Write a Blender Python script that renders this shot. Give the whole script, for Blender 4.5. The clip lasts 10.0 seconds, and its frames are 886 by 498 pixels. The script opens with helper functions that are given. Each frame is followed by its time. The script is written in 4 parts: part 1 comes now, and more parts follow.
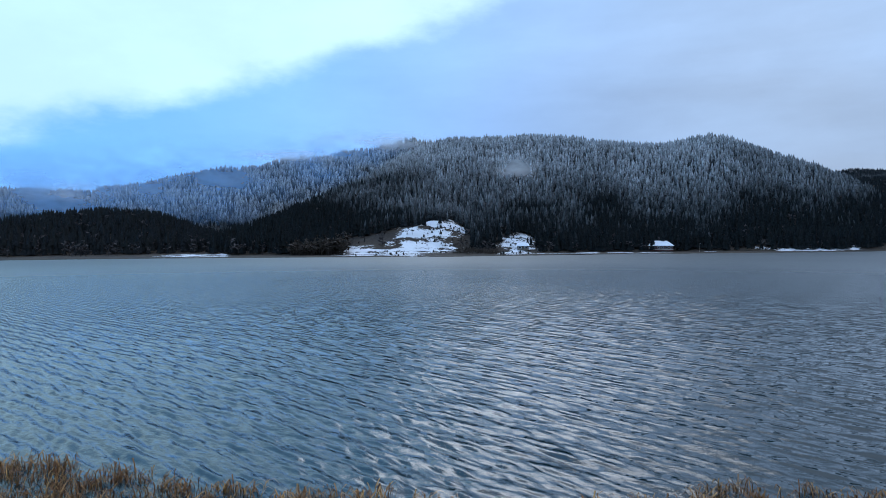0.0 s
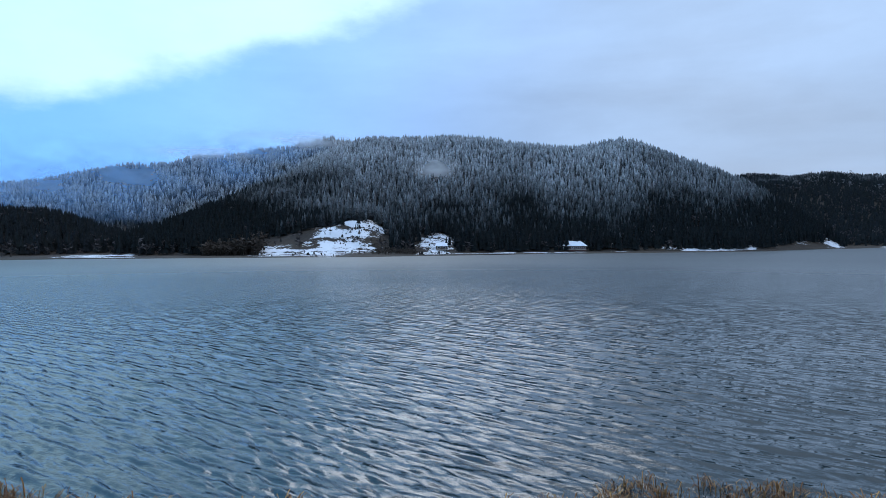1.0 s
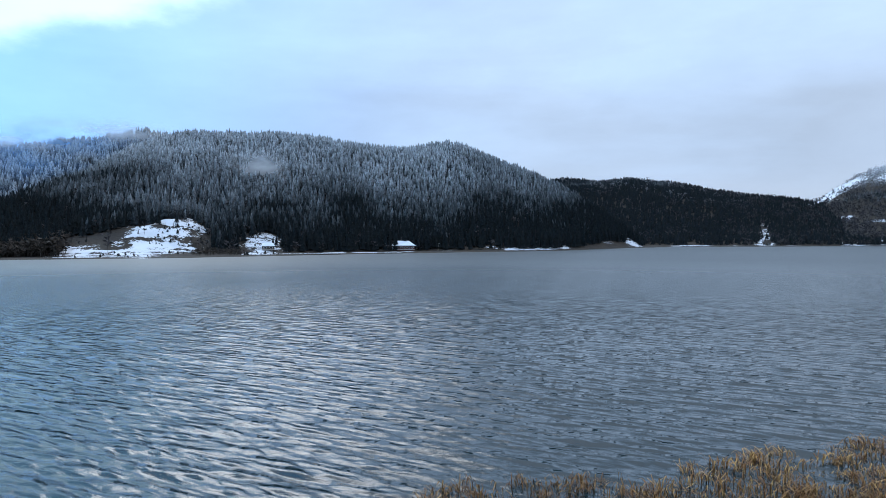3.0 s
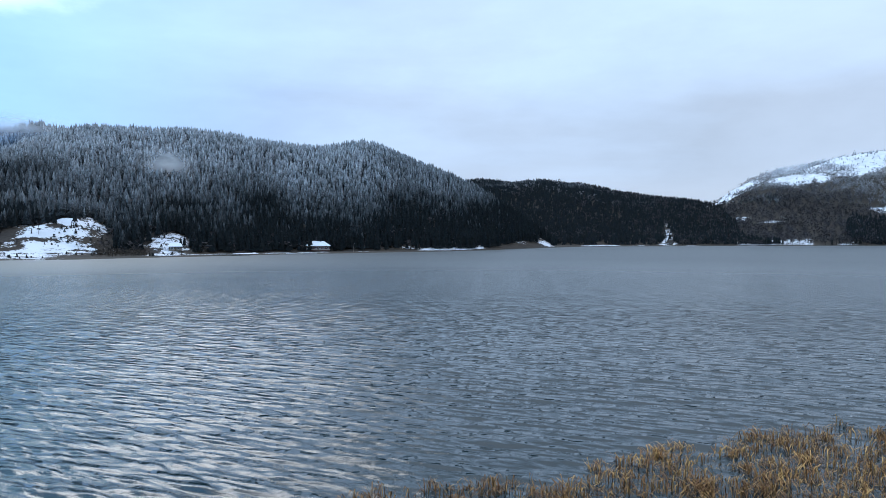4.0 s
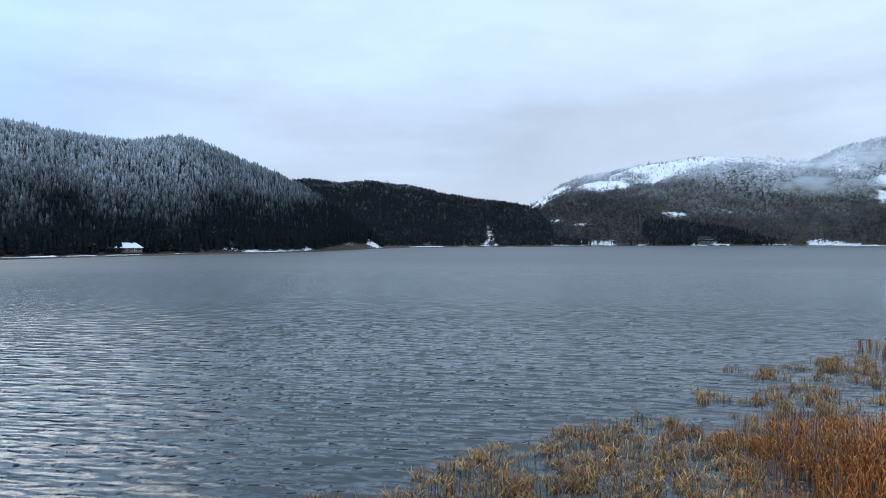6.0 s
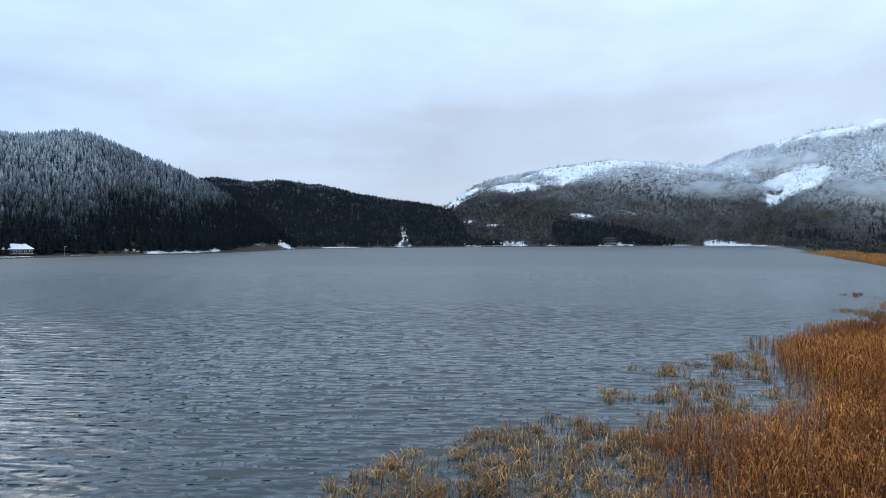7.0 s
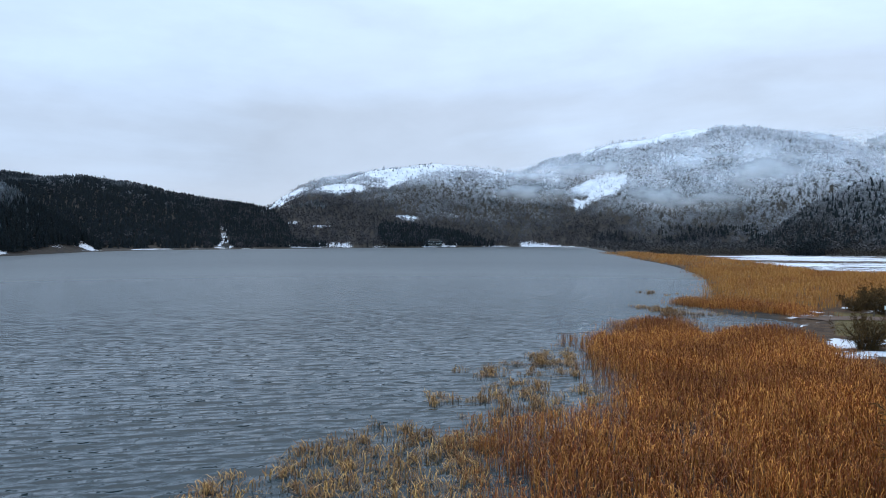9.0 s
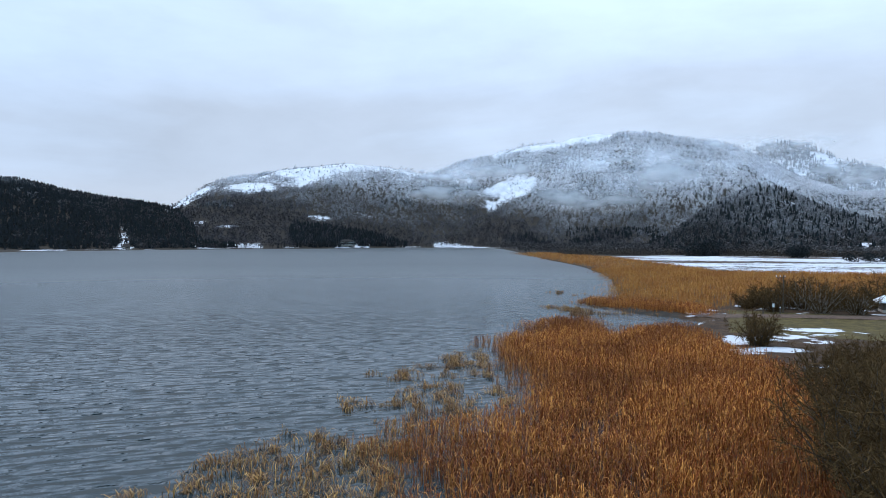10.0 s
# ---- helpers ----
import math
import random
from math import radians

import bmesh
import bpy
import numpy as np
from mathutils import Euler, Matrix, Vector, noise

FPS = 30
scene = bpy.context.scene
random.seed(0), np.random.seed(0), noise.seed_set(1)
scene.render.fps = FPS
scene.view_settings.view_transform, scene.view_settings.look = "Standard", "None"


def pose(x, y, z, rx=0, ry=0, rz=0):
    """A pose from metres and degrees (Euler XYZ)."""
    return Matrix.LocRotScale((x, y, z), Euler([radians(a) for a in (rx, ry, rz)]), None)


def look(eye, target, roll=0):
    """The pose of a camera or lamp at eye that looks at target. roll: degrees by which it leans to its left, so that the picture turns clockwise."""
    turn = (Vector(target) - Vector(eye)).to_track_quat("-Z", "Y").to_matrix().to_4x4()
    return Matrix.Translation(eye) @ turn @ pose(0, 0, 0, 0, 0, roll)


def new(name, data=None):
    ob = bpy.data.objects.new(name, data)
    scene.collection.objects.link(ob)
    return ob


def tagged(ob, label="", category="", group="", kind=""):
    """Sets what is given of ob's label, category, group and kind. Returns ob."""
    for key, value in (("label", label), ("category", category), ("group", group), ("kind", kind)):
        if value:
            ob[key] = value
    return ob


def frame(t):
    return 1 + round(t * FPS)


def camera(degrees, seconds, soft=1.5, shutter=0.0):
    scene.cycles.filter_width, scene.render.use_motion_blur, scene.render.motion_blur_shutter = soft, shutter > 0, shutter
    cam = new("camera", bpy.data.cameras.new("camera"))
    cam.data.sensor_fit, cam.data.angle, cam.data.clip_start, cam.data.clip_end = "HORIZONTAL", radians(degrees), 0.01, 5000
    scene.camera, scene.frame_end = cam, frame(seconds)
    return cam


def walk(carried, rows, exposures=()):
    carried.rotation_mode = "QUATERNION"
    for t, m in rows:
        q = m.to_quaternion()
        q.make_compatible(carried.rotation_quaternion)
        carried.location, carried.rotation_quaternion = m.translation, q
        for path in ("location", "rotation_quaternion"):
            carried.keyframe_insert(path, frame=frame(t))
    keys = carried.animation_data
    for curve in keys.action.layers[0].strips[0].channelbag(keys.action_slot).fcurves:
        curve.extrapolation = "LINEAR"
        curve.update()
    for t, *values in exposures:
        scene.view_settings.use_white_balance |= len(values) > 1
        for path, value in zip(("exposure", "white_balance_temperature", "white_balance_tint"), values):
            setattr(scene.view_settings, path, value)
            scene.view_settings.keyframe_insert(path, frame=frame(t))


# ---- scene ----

# ---- camera ----
LENS = 65.4
cam = camera(LENS, 10.0, soft=0.7)
DRIFT = (0.346, 0.217, 0.25)   # metres per second
TURNS = [(0.0, 0.0, -0.91, 0.25), (0.5, 3.25, -0.93, 0.21), (1.0, 6.69, -0.95, 0.16), (1.5, 10.2, -0.98, 0.13),
         (2.0, 13.74, -0.99, 0.11), (2.5, 17.26, -1.02, 0.08), (4.0, 27.68, -1.06, 0.05), (4.5, 31.21, -1.05, 0.03),
         (5.0, 34.76, -1.02, 0.02), (5.5, 38.3, -1.01, 0.0), (7.0, 48.98, -0.95, -0.04), (7.5, 52.57, -0.92, -0.06),
         (8.0, 56.16, -0.89, -0.08), (8.5, 59.74, -0.86, -0.11), (9.0, 63.33, -0.84, -0.15), (9.5, 66.92, -0.8, -0.18),
         (10.0, 70.52, -0.77, -0.21)]
walk(cam, [(t, pose(DRIFT[0] * t, DRIFT[1] * t, 13 + DRIFT[2] * t, 90 + p, r, -y)) for t, y, p, r in TURNS],
     [(0.0, -0.36, 5760, 10), (2.5, -0.07, 6060, 10), (5.0, 0.09, 6290, 10), (7.5, 0.09, 6480, 10), (10.0, 0.07, 6460, 11)])

# ---- light ----
SUN_AZ, SUN_EL = 0.0, 38.0     # bearing clockwise from +y, height above the horizon


class Net:
    """A node tree written as formulas."""
    def __init__(self, tree):
        self.tree = tree
        tree.nodes.clear()

    def node(self, kind):
        return self.tree.nodes.new(kind)

    def put(self, socket, value):
        if isinstance(value, bpy.types.NodeSocket):
            self.tree.links.new(value, socket)
        elif isinstance(value, (tuple, list)) and len(value) == 3 and socket.type == "RGBA":
            socket.default_value = (*value, 1)
        else:
            socket.default_value = value

    def math(self, op, a, b=0.0, c=0.0, clamp=False):
        n = self.node("ShaderNodeMath")
        n.operation, n.use_clamp = op, clamp
        for i, v in enumerate((a, b, c)):
            self.put(n.inputs[i], v)
        return n.outputs[0]

    def ramp(self, v, lo, hi, out_lo=0.0, out_hi=1.0):
        n = self.node("ShaderNodeMapRange")
        n.interpolation_type = "SMOOTHSTEP"
        for i, x in enumerate((v, lo, hi, out_lo, out_hi)):
            self.put(n.inputs[i], x)
        return n.outputs[0]

    def mix(self, f, a, b, how="MIX"):
        n = self.node("ShaderNodeMix")
        n.data_type, n.blend_type = "RGBA", how
        self.put(n.inputs[0], f), self.put(n.inputs[6], a), self.put(n.inputs[7], b)
        return n.outputs[2]

    def noise(self, at, scale, detail=4.0, rough=0.55, distortion=0.0):
        n = self.node("ShaderNodeTexNoise")
        self.put(n.inputs["Vector"], at)
        self.put(n.inputs["Scale"], scale), self.put(n.inputs["Detail"], detail)
        self.put(n.inputs["Roughness"], rough), self.put(n.inputs["Distortion"], distortion)
        return n.outputs["Fac"]

    def scaled(self, at, sx, sy, sz, turn=0.0):
        n = self.node("ShaderNodeMapping")
        self.put(n.inputs["Vector"], at)
        n.inputs["Scale"].default_value = (sx, sy, sz)
        n.inputs["Rotation"].default_value = (0, 0, radians(turn))
        return n.outputs[0]

    def along(self, at, turn, sx, sy):
        """Coordinates along and across a bearing of the plan, each with its own scale."""
        return self.scaled(self.scaled(at, 1, 1, 1, turn), sx, sy, 1)

    def bands(self, at, length):
        """Wandering wave crests one length apart, 0 to 1."""
        n = self.node("ShaderNodeTexWave")
        n.wave_type, n.bands_direction = "BANDS", "X"
        self.put(n.inputs["Vector"], at)
        n.inputs["Scale"].default_value = 0.314 / length
        n.inputs["Distortion"].default_value, n.inputs["Detail"].default_value = 3.2, 2.0
        n.inputs["Detail Scale"].default_value = 1.6
        return n.outputs["Fac"]

    def position(self):
        return self.node("ShaderNodeNewGeometry").outputs["Position"]

    def split(self, v):
        n = self.node("ShaderNodeSeparateXYZ")
        self.put(n.inputs[0], v)
        return n.outputs

    def bump(self, height, strength, distance):
        n = self.node("ShaderNodeBump")
        self.put(n.inputs["Height"], height)
        n.inputs["Strength"].default_value, n.inputs["Distance"].default_value = strength, distance
        return n.outputs[0]

    def finish(self, colour, rough=0.8, normal=None, spec=0.3, metal=0.0, ior=None, trans=None):
        b = self.node("ShaderNodeBsdfPrincipled")
        self.put(b.inputs["Base Color"], colour), self.put(b.inputs["Roughness"], rough)
        self.put(b.inputs["Specular IOR Level"], spec), self.put(b.inputs["Metallic"], metal)
        if ior:
            self.put(b.inputs["IOR"], ior)
        if normal is not None:
            self.put(b.inputs["Normal"], normal)
        out = self.node("ShaderNodeOutputMaterial")
        self.tree.links.new(b.outputs[0], out.inputs[0])
        return b


world = bpy.data.worlds.new("overcast_sky")
scene.world = world
world.use_nodes = True
k = Net(world.node_tree)
ray_dir = k.node("ShaderNodeTexCoord").outputs["Generated"]
dx, dy, dz = k.split(ray_dir)
sky = k.node("ShaderNodeTexSky")
sky.sky_type, sky.sun_disc = "NISHITA", False
sky.sun_elevation, sky.sun_rotation = radians(SUN_EL), radians(SUN_AZ)
clear = k.mix(1.0, sky.outputs[0], (0.11, 0.11, 0.11), "MULTIPLY")
clear = k.mix(0.82, clear, k.mix(k.ramp(dz, 0.32, 0.46), (0.95, 1.36, 1.5), (0.55, 1.12, 1.75)))
wisps = k.noise(k.scaled(ray_dir, 1, 1, 4.5), 1.7, 6, 0.5, 0.3)
billow = k.noise(k.scaled(ray_dir, 1, 1, 2.2), 4.2, 6, 0.6)
side = k.ramp(dx, -0.5, 0.5)
low_cloud = k.mix(side, (0.32, 0.74, 1.50), (0.55, 0.665, 0.83))
high_cloud = k.mix(side, (0.40, 0.84, 1.54), (0.71, 0.92, 1.22))
lift = k.math("ADD", k.ramp(dz, 0.10, 0.34), k.math("MULTIPLY", k.math("SUBTRACT", wisps, 0.47), 2.6), clamp=True)
cloud = k.mix(lift, low_cloud, high_cloud)
glow = k.math("MULTIPLY", k.ramp(dz, 0.03, 0.11, 1.0, 0.0), 0.45)
cloud = k.mix(glow, cloud, k.mix(side, (0.36, 0.60, 0.96), (0.74, 0.83, 0.96)))
rim = k.math("SUBTRACT", dz, k.math("MULTIPLY_ADD", dx, 0.33, 0.295))
rim = k.math("MULTIPLY_ADD", k.math("SUBTRACT", billow, 0.5), 0.11, rim)
gap = k.math("MULTIPLY", k.ramp(rim, -0.02, 0.03), k.math("MULTIPLY", k.ramp(dx, 0.05, 0.3, 1.0, 0.0), k.ramp(dz, 0.55, 0.80, 1.0, 0.0)))
cloud = k.mix(k.ramp(dz, 0.38, 0.70), cloud, k.mix(k.ramp(dx, -0.75, -0.05), (0.38, 0.80, 1.45), (0.64, 0.72, 0.84)))
dome = k.mix(gap, cloud, clear)
bright = k.math("MULTIPLY_ADD", k.ramp(dz, 0.62, 0.95), 1.9, 1.0)     # an overcast sky is brightest overhead
bright = k.math("MULTIPLY", bright, k.ramp(billow, 0.3, 0.7, 0.95, 1.04))
bright = k.math("MULTIPLY", bright, k.math("ADD", k.ramp(dx, -0.2, 0.3, 1.0, 0.9), k.ramp(dx, 0.65, 0.98, 0.0, 0.12)))     # thicker cloud over the far shore
back = k.node("ShaderNodeBackground")
k.put(back.inputs[0], dome)
k.put(back.inputs[1], bright)
k.tree.links.new(back.outputs[0], k.node("ShaderNodeOutputWorld").inputs[0])

sun = new("sun", bpy.data.lights.new("sun", "SUN"))
sun.data.energy, sun.data.angle, sun.data.color = 0.7, radians(24), (1.0, 0.95, 0.89)
sx, sy = math.sin(radians(SUN_AZ)), math.cos(radians(SUN_AZ))
sun.matrix_world = look((sx * 300, sy * 300, 300 * math.tan(radians(SUN_EL))), (0, 0, 0))


# ---- materials ----
def material(name):
    m = bpy.data.materials.new(name)
    m.use_nodes = True
    return m, Net(m.node_tree)


def mat_plain(name, colour, rough=0.7, vary=0.25, scale=6.0, metal=0.0, bump=0.0):
    m, k = material(name)
    at = k.position()
    n = k.noise(at, scale, 5, 0.6)
    dark = tuple(c * (1 - vary) for c in colour)
    light = tuple(min(1, c * (1 + vary)) for c in colour)
    k.finish(k.mix(k.ramp(n, 0.3, 0.7), dark, light), rough, k.bump(n, bump, 0.05) if bump else None, metal=metal)
    return m


def mat_ground():
    m, k = material("winter_ground")
    at = k.position()
    snow = k.node("ShaderNodeAttribute")
    snow.attribute_name = "snow"
    grass = k.node("ShaderNodeAttribute")
    grass.attribute_name = "grass"
    reed = k.node("ShaderNodeAttribute")
    reed.attribute_name = "litter"
    wide, fine, grit = k.noise(at, 0.05, 5), k.noise(at, 0.6, 6, 0.65), k.noise(at, 6, 4)
    soil = k.mix(k.ramp(fine, 0.3, 0.7), (0.016, 0.013, 0.011), (0.044, 0.036, 0.030))
    soil = k.mix(k.ramp(wide, 0.35, 0.65), soil, k.mix(0.5, soil, (0.06, 0.045, 0.03)))
    turf = k.mix(k.ramp(fine, 0.3, 0.7), (0.080, 0.074, 0.024), (0.155, 0.152, 0.048))
    litter = k.mix(k.ramp(fine, 0.25, 0.75), (0.030, 0.014, 0.006), (0.095, 0.044, 0.014))
    colour = k.mix(grass.outputs["Fac"], soil, turf)
    colour = k.mix(reed.outputs["Fac"], colour, litter)
    cover = k.math("MULTIPLY_ADD", k.math("SUBTRACT", fine, 0.5), 0.9, snow.outputs["Fac"])
    cover = k.math("MULTIPLY_ADD", k.math("SUBTRACT", grit, 0.5), 0.35, cover)
    cover = k.math("MULTIPLY_ADD", k.math("SUBTRACT", k.noise(k.scaled(at, 1, 1, 3), 0.25, 4, 0.65), 0.5), 0.8, cover)
    cover = k.math("MULTIPLY_ADD", k.math("SUBTRACT", k.noise(at, 0.11, 4, 0.6), 0.5), 0.9, cover)
    cover = k.ramp(cover, 0.44, 0.56)
    white = k.mix(k.ramp(wide, 0.3, 0.7), (0.52, 0.53, 0.56), (0.66, 0.66, 0.68))
    k.finish(k.mix(cover, colour, white), 0.85, k.bump(fine, 0.6, 0.3), spec=0.15)
    return m


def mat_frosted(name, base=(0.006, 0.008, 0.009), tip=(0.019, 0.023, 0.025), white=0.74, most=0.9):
    """Conifer foliage with frost and snow on its upper boughs, as much as each tree has; lower boughs darker as
    painted shade.
    """
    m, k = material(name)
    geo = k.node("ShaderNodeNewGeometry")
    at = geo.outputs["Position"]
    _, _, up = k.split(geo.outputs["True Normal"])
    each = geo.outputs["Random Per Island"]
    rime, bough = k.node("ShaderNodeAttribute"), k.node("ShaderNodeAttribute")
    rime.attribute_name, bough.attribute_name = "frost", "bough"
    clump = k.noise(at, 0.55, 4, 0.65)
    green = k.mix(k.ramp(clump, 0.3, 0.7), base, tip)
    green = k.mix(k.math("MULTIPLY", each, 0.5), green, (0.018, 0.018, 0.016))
    # frost fades down each tree, which also paints in the shade between crowns
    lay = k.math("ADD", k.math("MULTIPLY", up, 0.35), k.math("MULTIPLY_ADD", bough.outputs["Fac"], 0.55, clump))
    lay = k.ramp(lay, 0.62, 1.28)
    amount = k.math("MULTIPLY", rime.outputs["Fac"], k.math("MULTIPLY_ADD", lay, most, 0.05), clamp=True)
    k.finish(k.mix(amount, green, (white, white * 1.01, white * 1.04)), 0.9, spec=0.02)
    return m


def mat_needles(name, low, high, most=0.75, least=0.1, base=(0.008, 0.011, 0.011), tip=(0.024, 0.030, 0.029), white=0.62):
    """Conifer foliage with hoar frost and snow above a ragged frost line between two heights."""
    m, k = material(name)
    geo = k.node("ShaderNodeNewGeometry")
    at = geo.outputs["Position"]
    _, _, z = k.split(at)
    _, _, up = k.split(geo.outputs["True Normal"])
    each = geo.outputs["Random Per Island"]
    patch = k.noise(at, 0.012, 4, 0.55)
    clump = k.noise(at, 0.5, 4, 0.6)
    green = k.mix(k.ramp(clump, 0.3, 0.7), base, tip)
    green = k.mix(k.math("MULTIPLY", each, 0.5), green, (0.024, 0.024, 0.020))
    line = k.math("MULTIPLY_ADD", k.math("SUBTRACT", patch, 0.5), 230.0, z)
    line = k.math("MULTIPLY_ADD", k.math("SUBTRACT", each, 0.5), 30.0, line)
    frost = k.ramp(line, low, high)
    lay = k.ramp(k.math("ADD", k.math("MULTIPLY", up, 0.5), clump), 0.25, 0.95)
    amount = k.math("MULTIPLY", frost, k.math("MULTIPLY_ADD", lay, most, least))
    colour = k.mix(amount, green, (white * 1.03, white, white * 1.03))
    k.finish(colour, 0.9, spec=0.02)
    return m


def mat_twigs(name, low, high, dark=(0.045, 0.034, 0.030), light=(0.10, 0.080, 0.072), white=0.6):
    m, k = material(name)
    geo = k.node("ShaderNodeNewGeometry")
    at = geo.outputs["Position"]
    _, y, z = k.split(at)
    z = k.math("SUBTRACT", z, k.math("MULTIPLY_ADD", y, 0.07, -21.0))     # less rime towards the sheltered end
    each = geo.outputs["Random Per Island"]
    patch = k.noise(at, 0.0065, 5, 0.62)
    bark = k.mix(each, dark, light)
    line = k.math("MULTIPLY_ADD", k.math("SUBTRACT", patch, 0.5), 190.0, z)
    frost = k.math("MULTIPLY", k.ramp(line, low, high), k.math("MULTIPLY_ADD", each, 0.24, 0.70))
    k.finish(k.mix(frost, bark, (white * 1.03, white, white * 1.03)), 0.9, spec=0.0)
    return m


def mat_reed(name, dark, mid, light):
    m, k = material(name)
    geo = k.node("ShaderNodeNewGeometry")
    at = geo.outputs["Position"]
    each = geo.outputs["Random Per Island"]
    patch = k.noise(at, 0.07, 4, 0.6)
    colour = k.mix(k.ramp(each, 0.35, 1.0), mid, light)
    colour = k.mix(k.ramp(patch, 0.35, 0.7), colour, k.mix(0.75, colour, dark))
    k.finish(colour, 0.7, spec=0.2)
    return m


def mat_water():
    m, k = material("lake_water")
    at = k.position()
    x, y, _ = k.split(at)
    reach = k.math("SQRT", k.math("ADD", k.math("MULTIPLY", x, x), k.math("MULTIPLY", y, y)))
    calm = k.ramp(k.noise(at, 0.010, 3, 0.5), 0.3, 0.65, 0.6, 1.0)
    h = k.math("MULTIPLY", k.noise(k.along(at, -42, 3.4, 1.5), 1.0, 4, 0.6, 0.4), 0.06)
    for turn, length, high in ((-38, 0.8, 0.042), (-49, 1.3, 0.062), (-29, 2.1, 0.062)):
        h = k.math("ADD", h, k.math("MULTIPLY", k.bands(k.along(at, turn, 1, 0.32), length), high))
    far = k.ramp(reach, 100, 420)
    h = k.math("MULTIPLY", h, k.math("MULTIPLY", calm, k.math("MULTIPLY_ADD", far, -0.8, 1.1)))
    rough = k.math("ADD", k.ramp(reach, 60, 190, 0.02, 0.22), k.ramp(reach, 190, 450, 0.0, 0.17))    # ripples too fine to tell apart
    k.finish((0.003, 0.016, 0.020), rough, k.bump(h, 1.0, 1.0), spec=0.5, ior=k.math("MULTIPLY_ADD", far, 0.12, 1.46))
    return m


M_GROUND, M_WATER = mat_ground(), mat_water()
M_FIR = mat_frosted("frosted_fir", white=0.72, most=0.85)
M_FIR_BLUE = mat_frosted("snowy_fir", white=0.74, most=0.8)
M_PINE = mat_needles("dark_pine", 100, 300, 0.75, 0.1, (0.010, 0.012, 0.014), (0.026, 0.029, 0.032))
M_PINE_LOW = mat_needles("dark_juniper", 900, 1000, 0.3, 0.1, (0.012, 0.012, 0.012), (0.040, 0.038, 0.036))
M_FIR_HIGH = mat_needles("rimed_fir", 55, 165, 0.5, 0.3, white=0.66)
M_WOOD_BARE = mat_twigs("bare_beech_wood", 18, 165, (0.038, 0.034, 0.037), (0.098, 0.088, 0.094), white=0.82)
M_WOOD_DARK = mat_twigs("brown_beech_wood", 20, 190, (0.036, 0.031, 0.031), (0.088, 0.077, 0.075), white=0.6)
M_SHRUB = mat_twigs("dry_shrub", 900, 1000, (0.044, 0.026, 0.012), (0.120, 0.071, 0.031))
M_SCRUB = mat_twigs("russet_scrub", 900, 1000, (0.040, 0.032, 0.027), (0.100, 0.080, 0.066))
M_REED = mat_reed("golden_reed", (0.085, 0.016, 0.003), (0.20, 0.045, 0.006), (0.76, 0.31, 0.066))
M_REED_FAR = mat_reed("pale_reed", (0.24, 0.072, 0.014), (0.39, 0.148, 0.030), (0.56, 0.275, 0.068))
M_REED_WET = mat_reed("green_reed", (0.075, 0.029, 0.010), (0.18, 0.077, 0.024), (0.56, 0.31, 0.10))
M_PALE_BARK = mat_plain("pale_bark", (0.26, 0.23, 0.20), 0.85, 0.3, 3, bump=0.4)
M_BARK = mat_plain("bark", (0.045, 0.036, 0.030), 0.9, 0.4, 3, bump=0.5)
M_CHAR = mat_plain("tarred_boards", (0.016, 0.014, 0.013), 0.85, 0.3, 3, bump=0.3)
M_TIMBER = mat_plain("weathered_timber", (0.085, 0.065, 0.050), 0.8, 0.3, 4, bump=0.3)
M_PAINT = mat_plain("white_enamel", (0.75, 0.76, 0.76), 0.4, 0.06, 5)
M_SNOW = mat_plain("roof_snow", (0.66, 0.67, 0.70), 0.85, 0.05, 1.5, bump=0.4)
M_PLASTER = mat_plain("pale_plaster", (0.42, 0.36, 0.31), 0.9, 0.15, 1.0)
M_BRICK = mat_plain("red_boarding", (0.085, 0.032, 0.026), 0.8, 0.25, 1.0)
M_GLASS = mat_plain("dark_glass", (0.015, 0.017, 0.02), 0.45, 0.1, 1.0)
M_TRACK = mat_plain("red_earth_track", (0.095, 0.058, 0.040), 0.95, 0.35, 1.2, bump=0.6)


# ---- shape of the land, by bearing (degrees clockwise from +y) and distance ----
def value_noise(x, y, seed):
    xi, yi = np.floor(x).astype(np.int64), np.floor(y).astype(np.int64)
    fx, fy = x - xi, y - yi
    fx, fy = fx * fx * (3 - 2 * fx), fy * fy * (3 - 2 * fy)

    def corner(a, b):
        h = (a * 374761393 + b * 668265263 + seed * 974634777) & 0x7FFFFFFF
        h = ((h ^ (h >> 13)) * 1274126177) & 0x7FFFFFFF
        return ((h ^ (h >> 16)) & 0xFFFF) / 65535.0
    top = corner(xi, yi) * (1 - fx) + corner(xi + 1, yi) * fx
    low = corner(xi, yi + 1) * (1 - fx) + corner(xi + 1, yi + 1) * fx
    return top * (1 - fy) + low * fy


def fbm(x, y, size, seed, octaves=4):
    total, amp = 0.0, 0.5
    for i in range(octaves):
        total = total + amp * (value_noise(x / size, y / size, seed + i) - 0.5)
        size, amp = size * 0.5, amp * 0.5
    return total


def step(x, lo, hi):
    s = np.clip((x - lo) / (hi - lo), 0, 1)
    return s * s * (3 - 2 * s)


FINE = np.arange(-60, 130.01, 0.25)


def curve(az, knots, column):
    """A smoothed line through knots, read at the bearings az."""
    xs = [q[0] for q in knots]
    line = np.interp(FINE, xs, [q[column] for q in knots])
    kernel = np.hanning(9)
    line = np.convolve(np.pad(line, 4, "edge"), kernel / kernel.sum(), "valid")
    return np.interp(az, FINE, line)


